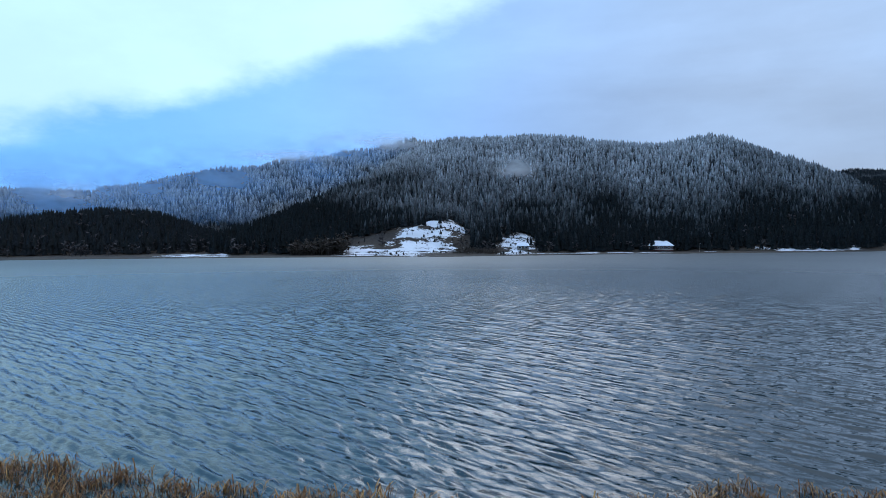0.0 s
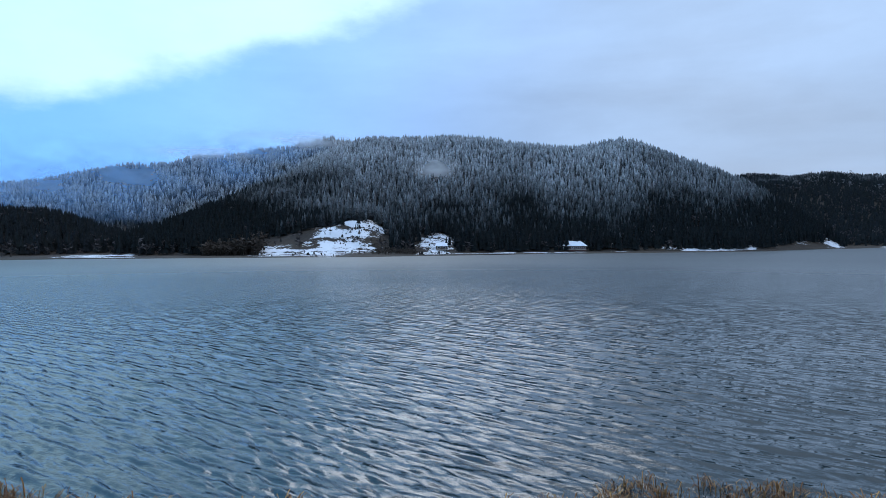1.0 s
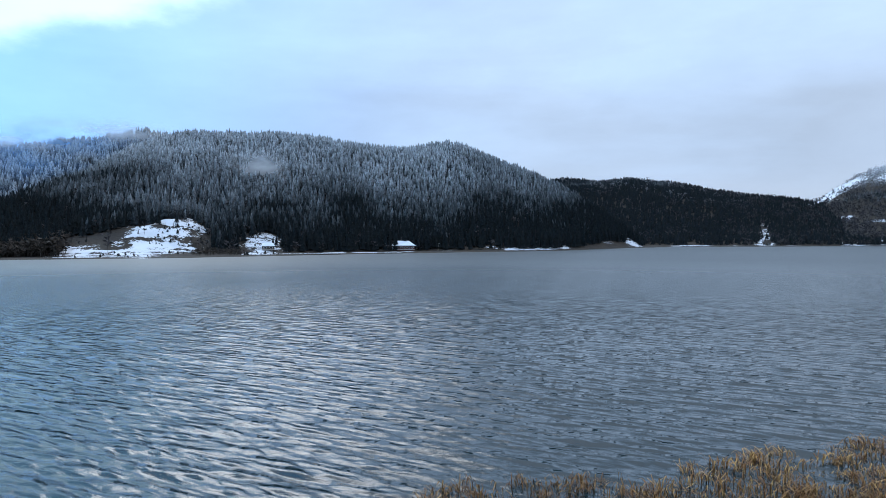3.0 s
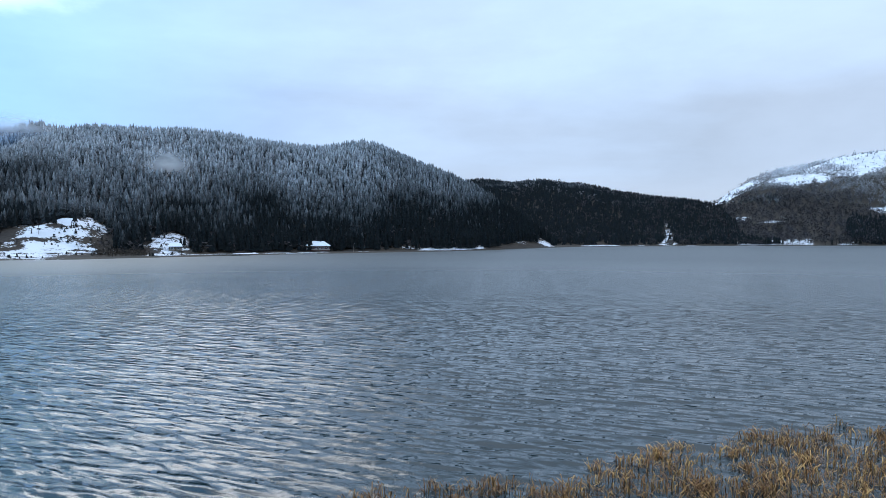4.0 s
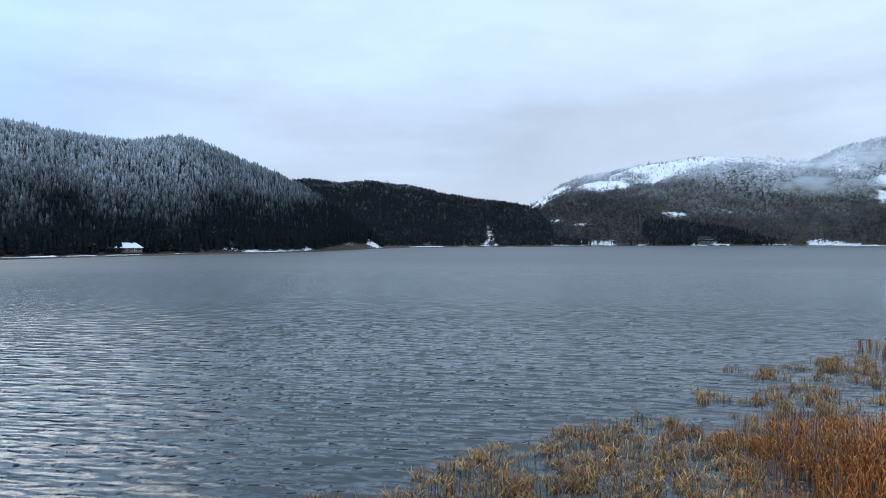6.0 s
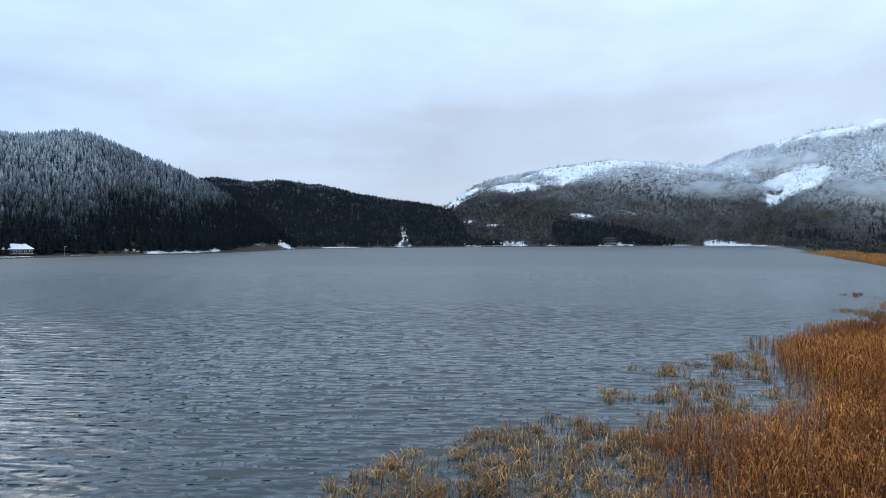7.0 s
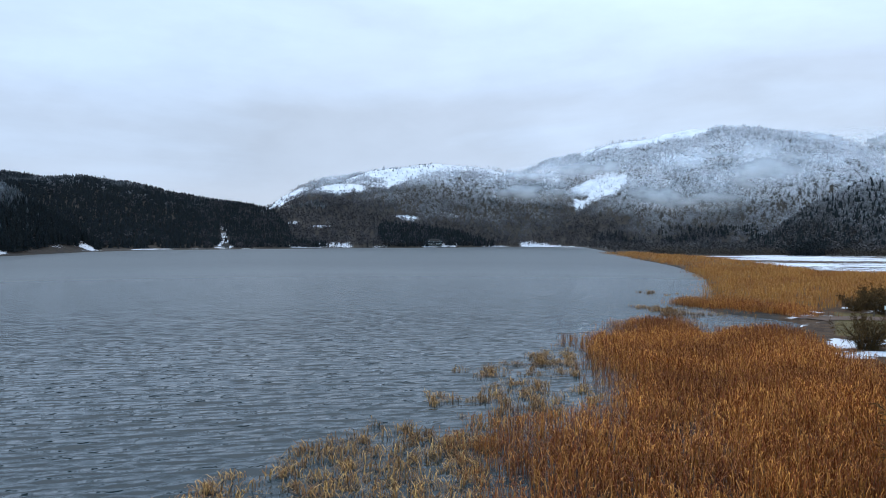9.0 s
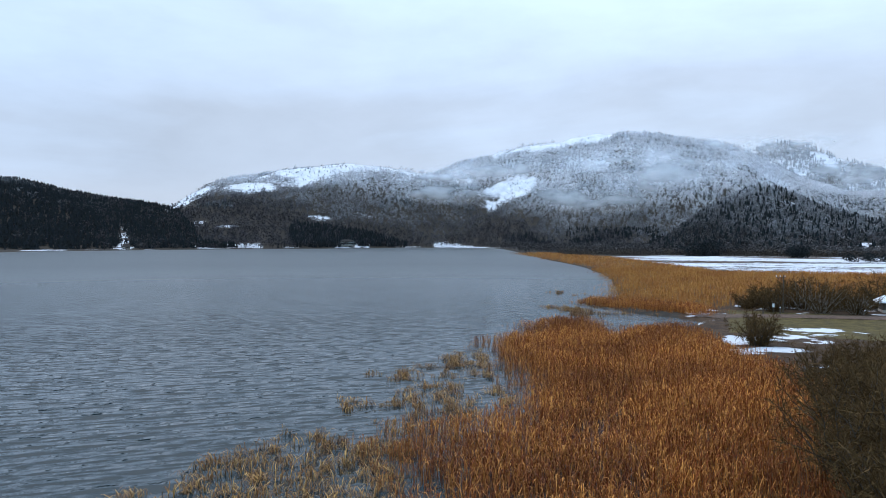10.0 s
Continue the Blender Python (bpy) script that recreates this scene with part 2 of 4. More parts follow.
SHORE = [(-60, 540), (-33, 520), (-18, 495), (-8, 481), (0, 477), (6, 500), (10, 520), (19, 572), (28, 640), (32, 695), (34.5, 800),
         (40, 940), (46, 995), (55, 1105), (62, 1180), (70, 1330), (75, 1250), (77, 780), (79, 540), (82, 390), (84.5, 255),
         (84, 185), (83, 150), (80, 120), (77, 90), (77, 40), (100, 30)]
# bearing, foot, crest distance, crest height
HILLS = {
    "back_left": [(-60, 800, 1250, 70), (-33, 800, 1250, 80), (-30, 800, 1250, 79), (-27, 800, 1250, 78), (-25.8, 800, 1250, 91), (-25, 800, 1250, 87), (-22.9, 800, 1250, 98),
                  (-20.2, 800, 1250, 114), (-17.9, 800, 1250, 130), (-16.9, 800, 1250, 124), (-14.5, 800, 1250, 132), (-13.4, 800, 1250, 146), (-11, 800, 1250, 147), (-8, 800, 1250, 158), (-2.9, 800, 1250, 178), (5, 800, 1250, 150), (12, 800, 1250, 40)],
    "main": [(-19, 540, 600, 0), (-17.9, 535, 610, 6), (-14, 525, 680, 22), (-10.4, 525, 760, 44), (-6.2, 525, 860, 78), (-2.9, 530, 960, 120), (-0.8, 540, 1000, 141),
             (1.6, 545, 1000, 148), (4.3, 550, 1000, 147), (8, 560, 1000, 144), (12.8, 575, 1000, 136), (17.7, 605, 1000, 128), (20.7, 625, 1000, 134),
             (22.4, 635, 1000, 133), (24.5, 650, 1000, 119), (27.2, 665, 990, 97), (30.2, 690, 960, 72), (32, 715, 940, 55), (34, 770, 930, 32), (35.5, 820, 920, 14), (37, 860, 920, 0)],
    "low_left": [(-60, 570, 720, 20), (-33, 570, 720, 20), (-29, 575, 720, 27), (-26, 575, 720, 31), (-23, 580, 720, 29), (-20.8, 590, 720, 21), (-18.3, 600, 720, 9), (-16, 600, 720, 0)],
    "far_low": [(25, 950, 1500, 75), (30, 950, 1500, 126), (32.6, 960, 1500, 126), (36, 970, 1500, 133), (39, 980, 1500, 122), (41.7, 1010, 1500, 106),
                (44.8, 1040, 1500, 88), (47.6, 1060, 1500, 79), (50, 1080, 1500, 65), (55, 1100, 1500, 20)],
    "right_first": [(45, 1060, 1700, 30), (47.7, 1080, 1700, 66), (48.9, 1090, 1720, 86), (50.5, 1110, 1760, 124), (53, 1120, 1800, 163), (55.1, 1140, 1800, 173), (59.2, 1180, 1800, 198),
                    (63.2, 1220, 1800, 210), (66, 1280, 1800, 204), (69, 1350, 1800, 188), (74, 1320, 1800, 150), (79, 1300, 1800, 60)],
    "right_big": [(60, 1400, 2100, 80), (66, 1400, 2100, 160), (70.5, 1380, 2100, 220), (72.4, 1350, 2100, 250), (74.3, 1340, 2100, 264), (78.7, 1300, 2100, 305), (81.1, 1290, 2100, 324), (85.6, 1280, 2100, 331),
                  (87.7, 1280, 2100, 321), (89.9, 1290, 2100, 308), (92.2, 1300, 2100, 289), (94.1, 1300, 2100, 260), (97.2, 1350, 2100, 195), (101, 1400, 2100, 140), (130, 1400, 2100, 80)],
    "far_right": [(84, 1900, 2800, 200), (88, 1900, 2800, 300), (92.2, 1900, 2800, 352), (94.1, 1900, 2800, 355), (95.4, 1900, 2800, 368), (96.9, 1900, 2800, 366), (99.4, 1900, 2800, 328), (101, 1900, 2800, 294), (103, 1900, 2800, 252), (130, 1900, 2800, 180)],
    "spur": [(86.5, 930, 1200, 0), (88.3, 930, 1200, 8), (89.3, 930, 1220, 28), (91.4, 930, 1250, 64), (93, 930, 1250, 84), (94.6, 930, 1250, 97), (95.7, 930, 1250, 97), (97.3, 930, 1250, 85), (98.9, 930, 1250, 66), (102.3, 930, 1250, 40), (130, 930, 1250, 20)],
}


def hill_height(name, az, r):
    knots = HILLS[name]
    foot, crest, top = curve(az, knots, 1), curve(az, knots, 2), curve(az, knots, 3)
    top = np.where((az < knots[0][0]) | (az > knots[-1][0]), 0, top)
    s = np.clip((r - foot) / np.maximum(crest - foot, 1), 0, 1)
    rise = top * (0.62 * s + 0.38 * (1 - np.cos(s * math.pi)) / 2)
    return np.where(r > crest, top * (1 - 0.85 * step(r, crest, crest + 500)), rise)


def inside(poly, x, y):
    """Which points lie inside a plan outline given by (bearing, distance)."""
    px = [r * math.sin(radians(a)) for a, r in poly]
    py = [r * math.cos(radians(a)) for a, r in poly]
    hit = np.zeros(np.shape(x), bool)
    for i in range(len(poly)):
        x0, y0, x1, y1 = px[i - 1], py[i - 1], px[i], py[i]
        hit ^= ((y0 > y) != (y1 > y)) & (x < (x1 - x0) * (y - y0) / (y1 - y0 + 1e-9) + x0)
    return hit


INLET = [(78, 165), (82, 141), (84.2, 127), (88, 131), (89.6, 136), (90, 144), (88, 150), (85, 156), (81.5, 169)]


def knoll(az, r, a0, r0, wide, deep, high):
    return high * np.exp(-((az - a0) / wide) ** 2 - ((r - r0) / deep) ** 2)


def land(az, r):
    """Height of the ground and which hill it belongs to."""
    x, y = r * np.sin(np.radians(az)), r * np.cos(np.radians(az))
    shore = curve(az, SHORE, 1)
    seen = (az > -58) & (az < 125)
    shore = np.where(seen, shore + fbm(x, y, 40, 3) * np.clip(shore * 0.02, 0, 12), 40)
    off = r - shore
    flat = np.where(off > 0, 0.25 + np.minimum(off * 0.012, 1.2), np.maximum(-2.5, off * 0.05 - 0.15))
    near = ((az > 80) | (az < -58)) & (r < 1200)
    flat = np.where(near & (off > 0), 0.25 + np.minimum(off * 0.002, 1.0), flat)
    best, which = flat, np.full(np.shape(az), -1)
    for i, name in enumerate(HILLS):
        h = hill_height(name, az, r)
        h = h * (1 + 0.16 * fbm(x, y, 120, 11 + i)) + np.minimum(h * 0.12, 7) * fbm(x, y, 60, 31 + i)
        up = (h > best) & (h > 0.05)
        which, best = np.where(up, i, which), np.where(up, h, best)
    bumps = knoll(az, r, 0.0, 600, 2.8, 40, 12) + knoll(az, r, -3.6, 580, 3.4, 30, 7) + knoll(az, r, 5.8, 595, 2.2, 26, 6)
    best = best + bumps * (1 + 0.9 * fbm(x, y, 22, 47))
    best = np.where(np.isin(which, [-1]) & ~seen & (r > 900), best + step(r, 900, 2200) * 150 * (0.7 + fbm(x, y, 500, 77)), best)
    dip = np.zeros(np.shape(x))
    for i in range(10):
        dip = dip + inside(INLET, x + 0.35 * i * math.cos(i * 2.4), y + 0.35 * i * math.sin(i * 2.4)) / 10
    best = best * (1 - dip) - 0.6 * dip
    return best, which


def ellipse(az, r, a0, r0, wide, deep):
    return np.clip(1.2 - 0.9 * np.hypot((az - a0) / wide, (r - r0) / deep), 0, 1.2)


def clearing(az, r, z):
    """Where the slopes carry open snow in place of trees, 0 to 1."""
    x, y = r * np.sin(np.radians(az)), r * np.cos(np.radians(az))
    rag = fbm(x, y, 60, 91, 5) * 1.2
    rag2 = fbm(x, y, 25, 95, 4) * 1.4
    c = np.maximum(ellipse(az, r, -3.2, 538, 5.2, 48) + 0.1 * (ellipse(az, r, -3.2, 538, 5.2, 48) > 0), ellipse(az, r, 0.0, 585, 3.0, 34))
    c = np.where(c > 0, c - 0.6 * step(np.sin(r * 0.9 + 3 * fbm(x, y, 30, 98)), 0.2, 0.9) * (r < 592), c)
    c = np.maximum(c, ellipse(az, r, 5.8, 562, 2.1, 42))
    c = np.maximum(c, ellipse(az, r, -20.0, 548, 2.9, 34))
    c = np.maximum(c, ellipse(az, r, 45.75, 1085, 0.72, 150))
    c = np.maximum(c, ellipse(az, r, 36.2, 880, 0.9, 60))
    c = np.maximum(c, np.maximum(ellipse(az, r, 97.2, 1190, 0.8, 22), ellipse(az, r, 102.0, 1000, 1.0, 60)))
    c = np.maximum(c, ellipse(az, r, 27.5, 668, 3.0, 12) * 0.8)
    c = c + np.where(c > 0, rag2, 0) + np.where(c > 0, 1.2 * fbm(x, y, 9, 99, 3), 0)
    rag = rag * 1.7 + fbm(x, y, 170, 92, 3) * 1.9 + fbm(x, y, 26, 96, 2) * 1.6
    top = np.zeros(np.shape(az))
    for a0, r0, wide, deep, less in ((57.6, 1745, 5.2, 150, -0.12), (56.2, 1665, 3.6, 120, -0.08), (54.2, 1620, 1.6, 80, -0.1), (62.5, 1800, 6.5, 80, -0.2), (49.6, 1620, 2.0, 190, -0.15), (51.2, 1700, 1.6, 90, -0.15),
                                     (75.5, 1700, 2.1, 72, -0.2), (74.2, 1630, 1.1, 60, -0.15), (76.9, 1730, 1.2, 46, -0.1), (68.0, 1815, 5, 60, 0.0), (53.6, 1290, 1.8, 90, 0.30), (51.0, 1330, 1.1, 60, 0.30),
                                     (79.6, 2090, 4.0, 80, -0.7), (99.8, 2700, 2.4, 220, 0.1), (94.4, 2720, 0.8, 160, -0.1), (60.4, 1390, 2.0, 15, 0.05), (63.8, 1420, 1.6, 22, 0.2)):
        e = ellipse(az, r, a0, r0, wide, deep)
        top = np.maximum(top, np.where(e > 0, e - less - 0.08 + 1.25 * rag * np.minimum(e * 1.5, 1), 0))
    return np.clip(np.maximum(c, np.where(r > 1300, top, 0)), 0, 1)


BED_NEAR = [(88.5, 127), (83.3, 117), (81.7, 135), (78.6, 134), (75.8, 118), (74.4, 100), (75.0, 79), (76.4, 71), (72.2, 64), (67.7, 55), (65.9, 49),
            (65, 40), (64, 25), (97, 25), (97, 47), (97, 76), (95.4, 92), (91.4, 103), (90, 126)]
BED_FAR = [(76, 814), (78.6, 567), (82.1, 410), (84, 267), (83.6, 197), (81.3, 171), (85, 162), (88.5, 157), (92, 170), (94.5, 200), (100, 215), (106, 225), (106, 350), (100, 350), (92.2, 335), (87, 480), (83.1, 640)]
FRINGE = [(73, 103), (68, 89), (64.4, 79), (60, 67), (56.6, 58), (49.6, 53), (44.4, 47), (36.7, 41.5), (30, 40), (22, 38), (10, 33), (-4, 34.5), (-17, 37), (-26.5, 43),
          (-33, 49), (-40, 53), (-40, 24), (0, 24), (40, 24), (64, 24), (66, 49), (68, 55), (72.5, 64), (76, 71), (74, 79), (73.5, 95)]
MEADOW = [(83.5, 640), (88, 690), (97, 700), (106, 740), (106, 380), (100.5, 345), (93, 345), (87.5, 470)]


# snow lying along the far strand: bearings, distances behind the waterline, depth of cover
STRANDS = [(-19.5, -17.0, 14, 30, 0.62), (-8.5, -5, 16, 34, 0.6), (4.0, 9.8, 24, 40, 0.58), (10.8, 12.9, 22, 44, 0.75), (13.2, 15.4, 22, 36, 0.7), (15.8, 18.6, 24, 40, 0.58),
           (20.4, 22.0, 30, 42, 0.5), (25.7, 31.2, 26, 48, 0.72), (33.6, 35.0, 20, 50, 0.52), (38.9, 42.3, 20, 62, 0.66), (43.0, 44.2, 20, 45, 0.5), (46.8, 48.4, 18, 48, 0.55), (50.6, 56.0, 24, 90, 0.56), (57.2, 59.0, 24, 60, 0.46),
           (61.4, 64.6, 18, 55, 0.68), (66.5, 69.0, 20, 50, 0.6), (69.6, 75.0, 16, 62, 0.72)]


def mesh_object(name, verts, faces_flat, sizes, mat, smooth=False):
    me = bpy.data.meshes.new(name)
    me.vertices.add(len(verts))
    me.vertices.foreach_set("co", np.asarray(verts, np.float32).ravel())
    me.loops.add(len(faces_flat))
    me.loops.foreach_set("vertex_index", np.asarray(faces_flat, np.int32))
    me.polygons.add(len(sizes))
    me.polygons.foreach_set("loop_start", np.concatenate(([0], np.cumsum(sizes)[:-1])).astype(np.int32))
    me.polygons.foreach_set("use_smooth", np.full(len(sizes), smooth))
    me.update(calc_edges=True)
    me.materials.append(mat)
    return new(name, me)


def grid_faces(na, nr, closed):
    i, j = np.meshgrid(np.arange(na if closed else na - 1), np.arange(nr - 1), indexing="ij")
    i2 = (i + 1) % na
    quads = np.stack([i * nr + j, i2 * nr + j, i2 * nr + j + 1, i * nr + j + 1], -1).reshape(-1, 4)
    return quads.ravel(), np.full(len(quads), 4)


def build_ground():
    az = np.concatenate((np.arange(-36, 106, 0.25), np.arange(106, 324, 3.0)))
    r = np.concatenate(([0.5, 8, 16], np.geomspace(22, 95, 14), np.linspace(96, 190, 84), np.geomspace(194, 450, 28), np.geomspace(455, 760, 62), np.geomspace(768, 2200, 84), np.geomspace(2230, 4800, 24)))
    A, R = np.meshgrid(np.where(az > 180, az - 360, az), r, indexing="ij")
    Z, which = land(A, R)
    X, Y = R * np.sin(np.radians(A)), R * np.cos(np.radians(A))
    verts = np.stack([X, Y, Z], -1).reshape(-1, 3)
    flat, sizes = grid_faces(len(az), len(r), True)
    ob = mesh_object("ground", verts, flat, sizes, M_GROUND, True)
    snow = clearing(A, R, Z) * np.where(R < 1300, 0.72, 0.85)
    off = R - curve(A, SHORE, 1)
    for a0, a1, lo, hi, most in STRANDS:
        strip = step(A, a0 - 0.4, a0 + 0.5) * (1 - step(A, a1 - 0.5, a1 + 0.4)) * step(off, lo - 4, lo + 2) * (1 - step(off, hi - 6, hi + 4))
        snow = np.maximum(snow, most * strip + 0.5 * strip * fbm(X, Y, 30, 55, 3))
    snow = np.where((A > 74.5) & (A < 80) & (R > 1262) & (R < 1300), np.maximum(snow, 0.66 + 0.8 * fbm(X, Y, 40, 61, 3)), snow)
    snow = np.where(inside(MEADOW, X, Y), np.maximum(snow, 0.50 + 1.2 * fbm(X, Y, 90, 57) + 1.1 * fbm(X, Y * 0.35, 30, 56, 3) + 0.9 * fbm(X * 2.2, Y * 0.4, 40, 60, 3)), snow)
    near = (R > 96) & (R < 178) & (A > 88.5) & (A < 112)
    snow = np.where(near & ~inside(BED_NEAR, X, Y) & ~inside(BED_FAR, X, Y), np.maximum(snow, 0.06 + 0.36 * np.exp(-((A - 93.2) / 2.8) ** 2 - ((R - 119) / 15) ** 2) + 0.5 * fbm(X, Y, 16, 58) + 2.3 * fbm(X, Y, 5, 59, 3) - 0.1 * ((R > 138) & (R < 150))), snow)
    high = step(Z, 60, 170) * (A > 47.5) * (which >= 4)
    snow = np.maximum(snow, high * (0.52 + 0.6 * fbm(X, Y, 70, 66)))
    behind = (A > 108) | (A < -45)
    snow = np.where(behind, np.maximum(snow, 0.5), snow)
    grass = np.where((R > 126) & (R < 165) & (A > 92) & (A < 115), 0.9, 0.0)
    snow = np.where((R > 140) & (R < 160) & (A > 93), snow - 0.25, snow)
    bed = inside(BED_NEAR, X, Y) | inside(BED_FAR, X, Y)
    for key, data in (("snow", snow), ("grass", grass), ("litter", np.where(bed, 1.0, np.where(near, 0.6, np.where(inside(MEADOW, X, Y), 0.7, 0.0))))):
        ob.data.attributes.new(key, "FLOAT", "POINT").data.foreach_set("value", np.asarray(data, np.float32).ravel())
    return tagged(ob, "winter lakeside land, dark soil under patchy snow and wooded hills", "ground", kind="structure")


def build_water():
    az = np.concatenate((np.arange(-36, 86, 0.24), np.arange(87, 322, 3.5)))
    r = np.concatenate(([0.5, 10, 20], np.geomspace(26, 150, 370), np.geomspace(150.8, 380, 130), np.geomspace(390, 1500, 20)))
    A, R = np.meshgrid(np.where(az > 180, az - 360, az), r, indexing="ij")
    X, Y = R * np.sin(np.radians(A)), R * np.cos(np.radians(A))
    Z = 0.0
    rng = np.random.default_rng(5)
    for i in range(12):
        length = 0.72 * 1.17 ** i
        way = radians(40 + rng.uniform(-30, 30))
        kx, ky = math.cos(way) * 2 * math.pi / length, math.sin(way) * 2 * math.pi / length
        warp = 2.2 * fbm(X, Y, length * 5, 200 + i, 2)
        swell = np.sin(X * kx + Y * ky + rng.uniform(0, 6) + warp * 4)
        swell = swell - 0.3 * np.cos(2 * np.arccos(np.clip(swell, -1, 1)))
        Z = Z + 0.0142 * length ** 0.45 * swell * (1 - step(R, 60 * length, 120 * length)) * (1 - 0.45 * step(R, 90, 200))     # short waves only near by
    Z = Z * (1 - step(R, 280, 380)) * step(R, 20, 28)
    verts = np.stack([X, Y, Z], -1).reshape(-1, 3)
    flat, sizes = grid_faces(len(az), len(r), True)
    ob = mesh_object("water", verts, flat, sizes, M_WATER, True)
    return tagged(ob, "wide grey-blue lake with wind ripples across it", "water", kind="structure")


# ---- plants ----
def conifer_template(seed, layers=4, sides=9):
    """A unit-high fir of stacked ragged skirts; crown radius about 0.16."""
    rng = np.random.default_rng(seed)
    verts, faces = [], []
    for i in range(layers):
        low = 0.06 + 0.80 * i / layers
        top = min(1.0, low + 0.52 - 0.05 * i) if i < layers - 1 else 1.0
        wide = 0.175 * (1 - low) ** 0.8 + 0.015
        apex = len(verts)
        verts.append((rng.normal(0, 0.006), rng.normal(0, 0.006), top))
        turn = rng.uniform(0, 6.28)
        for j in range(sides):
            a = turn + 2 * math.pi * j / sides
            rr = wide * (1.0 if j % 2 else 0.58) * rng.uniform(0.8, 1.2)
            verts.append((rr * math.cos(a), rr * math.sin(a), low + rng.uniform(-0.02, 0.04) + (0 if j % 2 else 0.05)))
        for j in range(sides):
            faces.append((apex, apex + 1 + j, apex + 1 + (j + 1) % sides))
    return np.array(verts), np.array(faces)


def bare_tree_template(seed, twigs=22):
    """A unit-high leafless tree: a thin trunk, limbs and a haze of twig slivers."""
    rng = np.random.default_rng(seed)
    verts, faces = [], []

    def sliver(p, q, w):
        n = len(verts)
        side = np.cross(np.array(q) - p, rng.normal(size=3))
        side = side / (np.linalg.norm(side) + 1e-9) * w
        verts.extend((np.array(p) - side, np.array(p) + side, np.array(q)))
        faces.append((n, n + 1, n + 2))
    for _ in range(2):
        sliver(np.array((0, 0, 0.0)), np.array((rng.normal(0, .02), rng.normal(0, .02), 0.85)), 0.014)
    for _ in range(twigs):
        z = rng.uniform(0.25, 0.75)
        a = rng.uniform(0, 6.28)
        out = rng.uniform(0.10, 0.30) * (1.1 - abs(z - 0.5))
        p = np.array((0, 0, z))
        q = p + np.array((out * math.cos(a), out * math.sin(a), rng.uniform(0.12, 0.30)))
        sliver(p, q, 0.016)
        for _ in range(2):
            e = p + (q - p) * rng.uniform(0.4, 0.9)
            sliver(e, e + np.array((rng.normal(0, .08), rng.normal(0, .08), rng.uniform(0.03, 0.16))), 0.060)
    return np.array(verts), np.array(faces)


def tuft_template(seed, stalks=8, spread=0.30, plume=True, bend=0.22, thin=1.0):
    """Reeds one unit high: bent stalk strips with a feathery head and a side leaf each."""
    rng = np.random.default_rng(seed)
    verts, faces = [], []
    for _ in range(stalks):
        bx, by = rng.normal(0, spread, 2)
        a, lean = rng.uniform(0, 6.28), rng.uniform(0.02, bend)
        high = rng.uniform(0.62, 1.05)
        dx, dy = math.cos(a), math.sin(a)
        n = len(verts)
        w = 0.009 * thin
        for s, ww in ((0, w), (0.55, w), (0.82, w * 0.8)):
            ox, oy, oz = bx + dx * lean * s * s, by + dy * lean * s * s, high * s
            verts.extend(((ox - dy * ww, oy + dx * ww, oz), (ox + dy * ww, oy - dx * ww, oz)))
        faces.extend(((n, n + 1, n + 3), (n, n + 3, n + 2), (n + 2, n + 3, n + 5), (n + 2, n + 5, n + 4)))
        if plume:
            m = len(verts)
            o = np.array((bx + dx * lean * 0.68, by + dy * lean * 0.68, high * 0.82))
            side = np.array((-dy, dx, 0)) * 0.021 * thin
            tip = o + np.array((dx * 0.10, dy * 0.10, high * 0.16))
            mid = o + np.array((dx * 0.03, dy * 0.03, high * 0.10))
            verts.extend((o, mid - side, mid + side, tip))
            faces.extend(((m, m + 1, m + 2), (m + 1, m + 3, m + 2)))
        if rng.uniform() < 0.35:
            continue
        m = len(verts)
        s = rng.uniform(0.3, 0.75)
        b = rng.uniform(0, 6.28)
        o = np.array((bx + dx * lean * s * s, by + dy * lean * s * s, high * s))
        side = np.array((-math.sin(b), math.cos(b), 0)) * 0.014 * thin
        mid = o + np.array((math.cos(b) * 0.12, math.sin(b) * 0.12, 0.16))
        tip = o + np.array((math.cos(b) * 0.30, math.sin(b) * 0.30, 0.14))
        verts.extend((o, mid - side, mid + side, tip))
        faces.extend(((m, m + 1, m + 2), (m + 1, m + 3, m + 2)))
    return np.array(verts), np.array(faces)


def blades_template(seed, blades=9, spread=0.30, broad=0.010, droop=0.45):
    """Withered reed blades one unit high that rise and then droop over at the tip."""
    rng = np.random.default_rng(seed)
    verts, faces = [], []
    for _ in range(blades):
        bx, by = rng.normal(0, spread, 2)
        a, high, out = rng.uniform(0, 6.28), rng.uniform(0.5, 1.0), droop * rng.uniform(0.4, 1.5)
        dx, dy = math.cos(a), math.sin(a)
        n, w = len(verts), rng.uniform(0.6, 1.2) * broad
        for s, up, ww in ((0.0, 0.0, 0.6), (0.22, 0.72, 1.0), (0.62, 0.98, 0.9)):
            ox, oy = bx + dx * out * s, by + dy * out * s
            verts.extend(((ox - dy * w * ww, oy + dx * w * ww, high * up), (ox + dy * w * ww, oy - dx * w * ww, high * up)))
        verts.append((bx + dx * out, by + dy * out, high * rng.uniform(0.45, 0.85)))
        faces.extend(((n, n + 1, n + 3), (n, n + 3, n + 2), (n + 2, n + 3, n + 5), (n + 2, n + 5, n + 4), (n + 4, n + 5, n + 6)))
    return np.array(verts), np.array(faces)


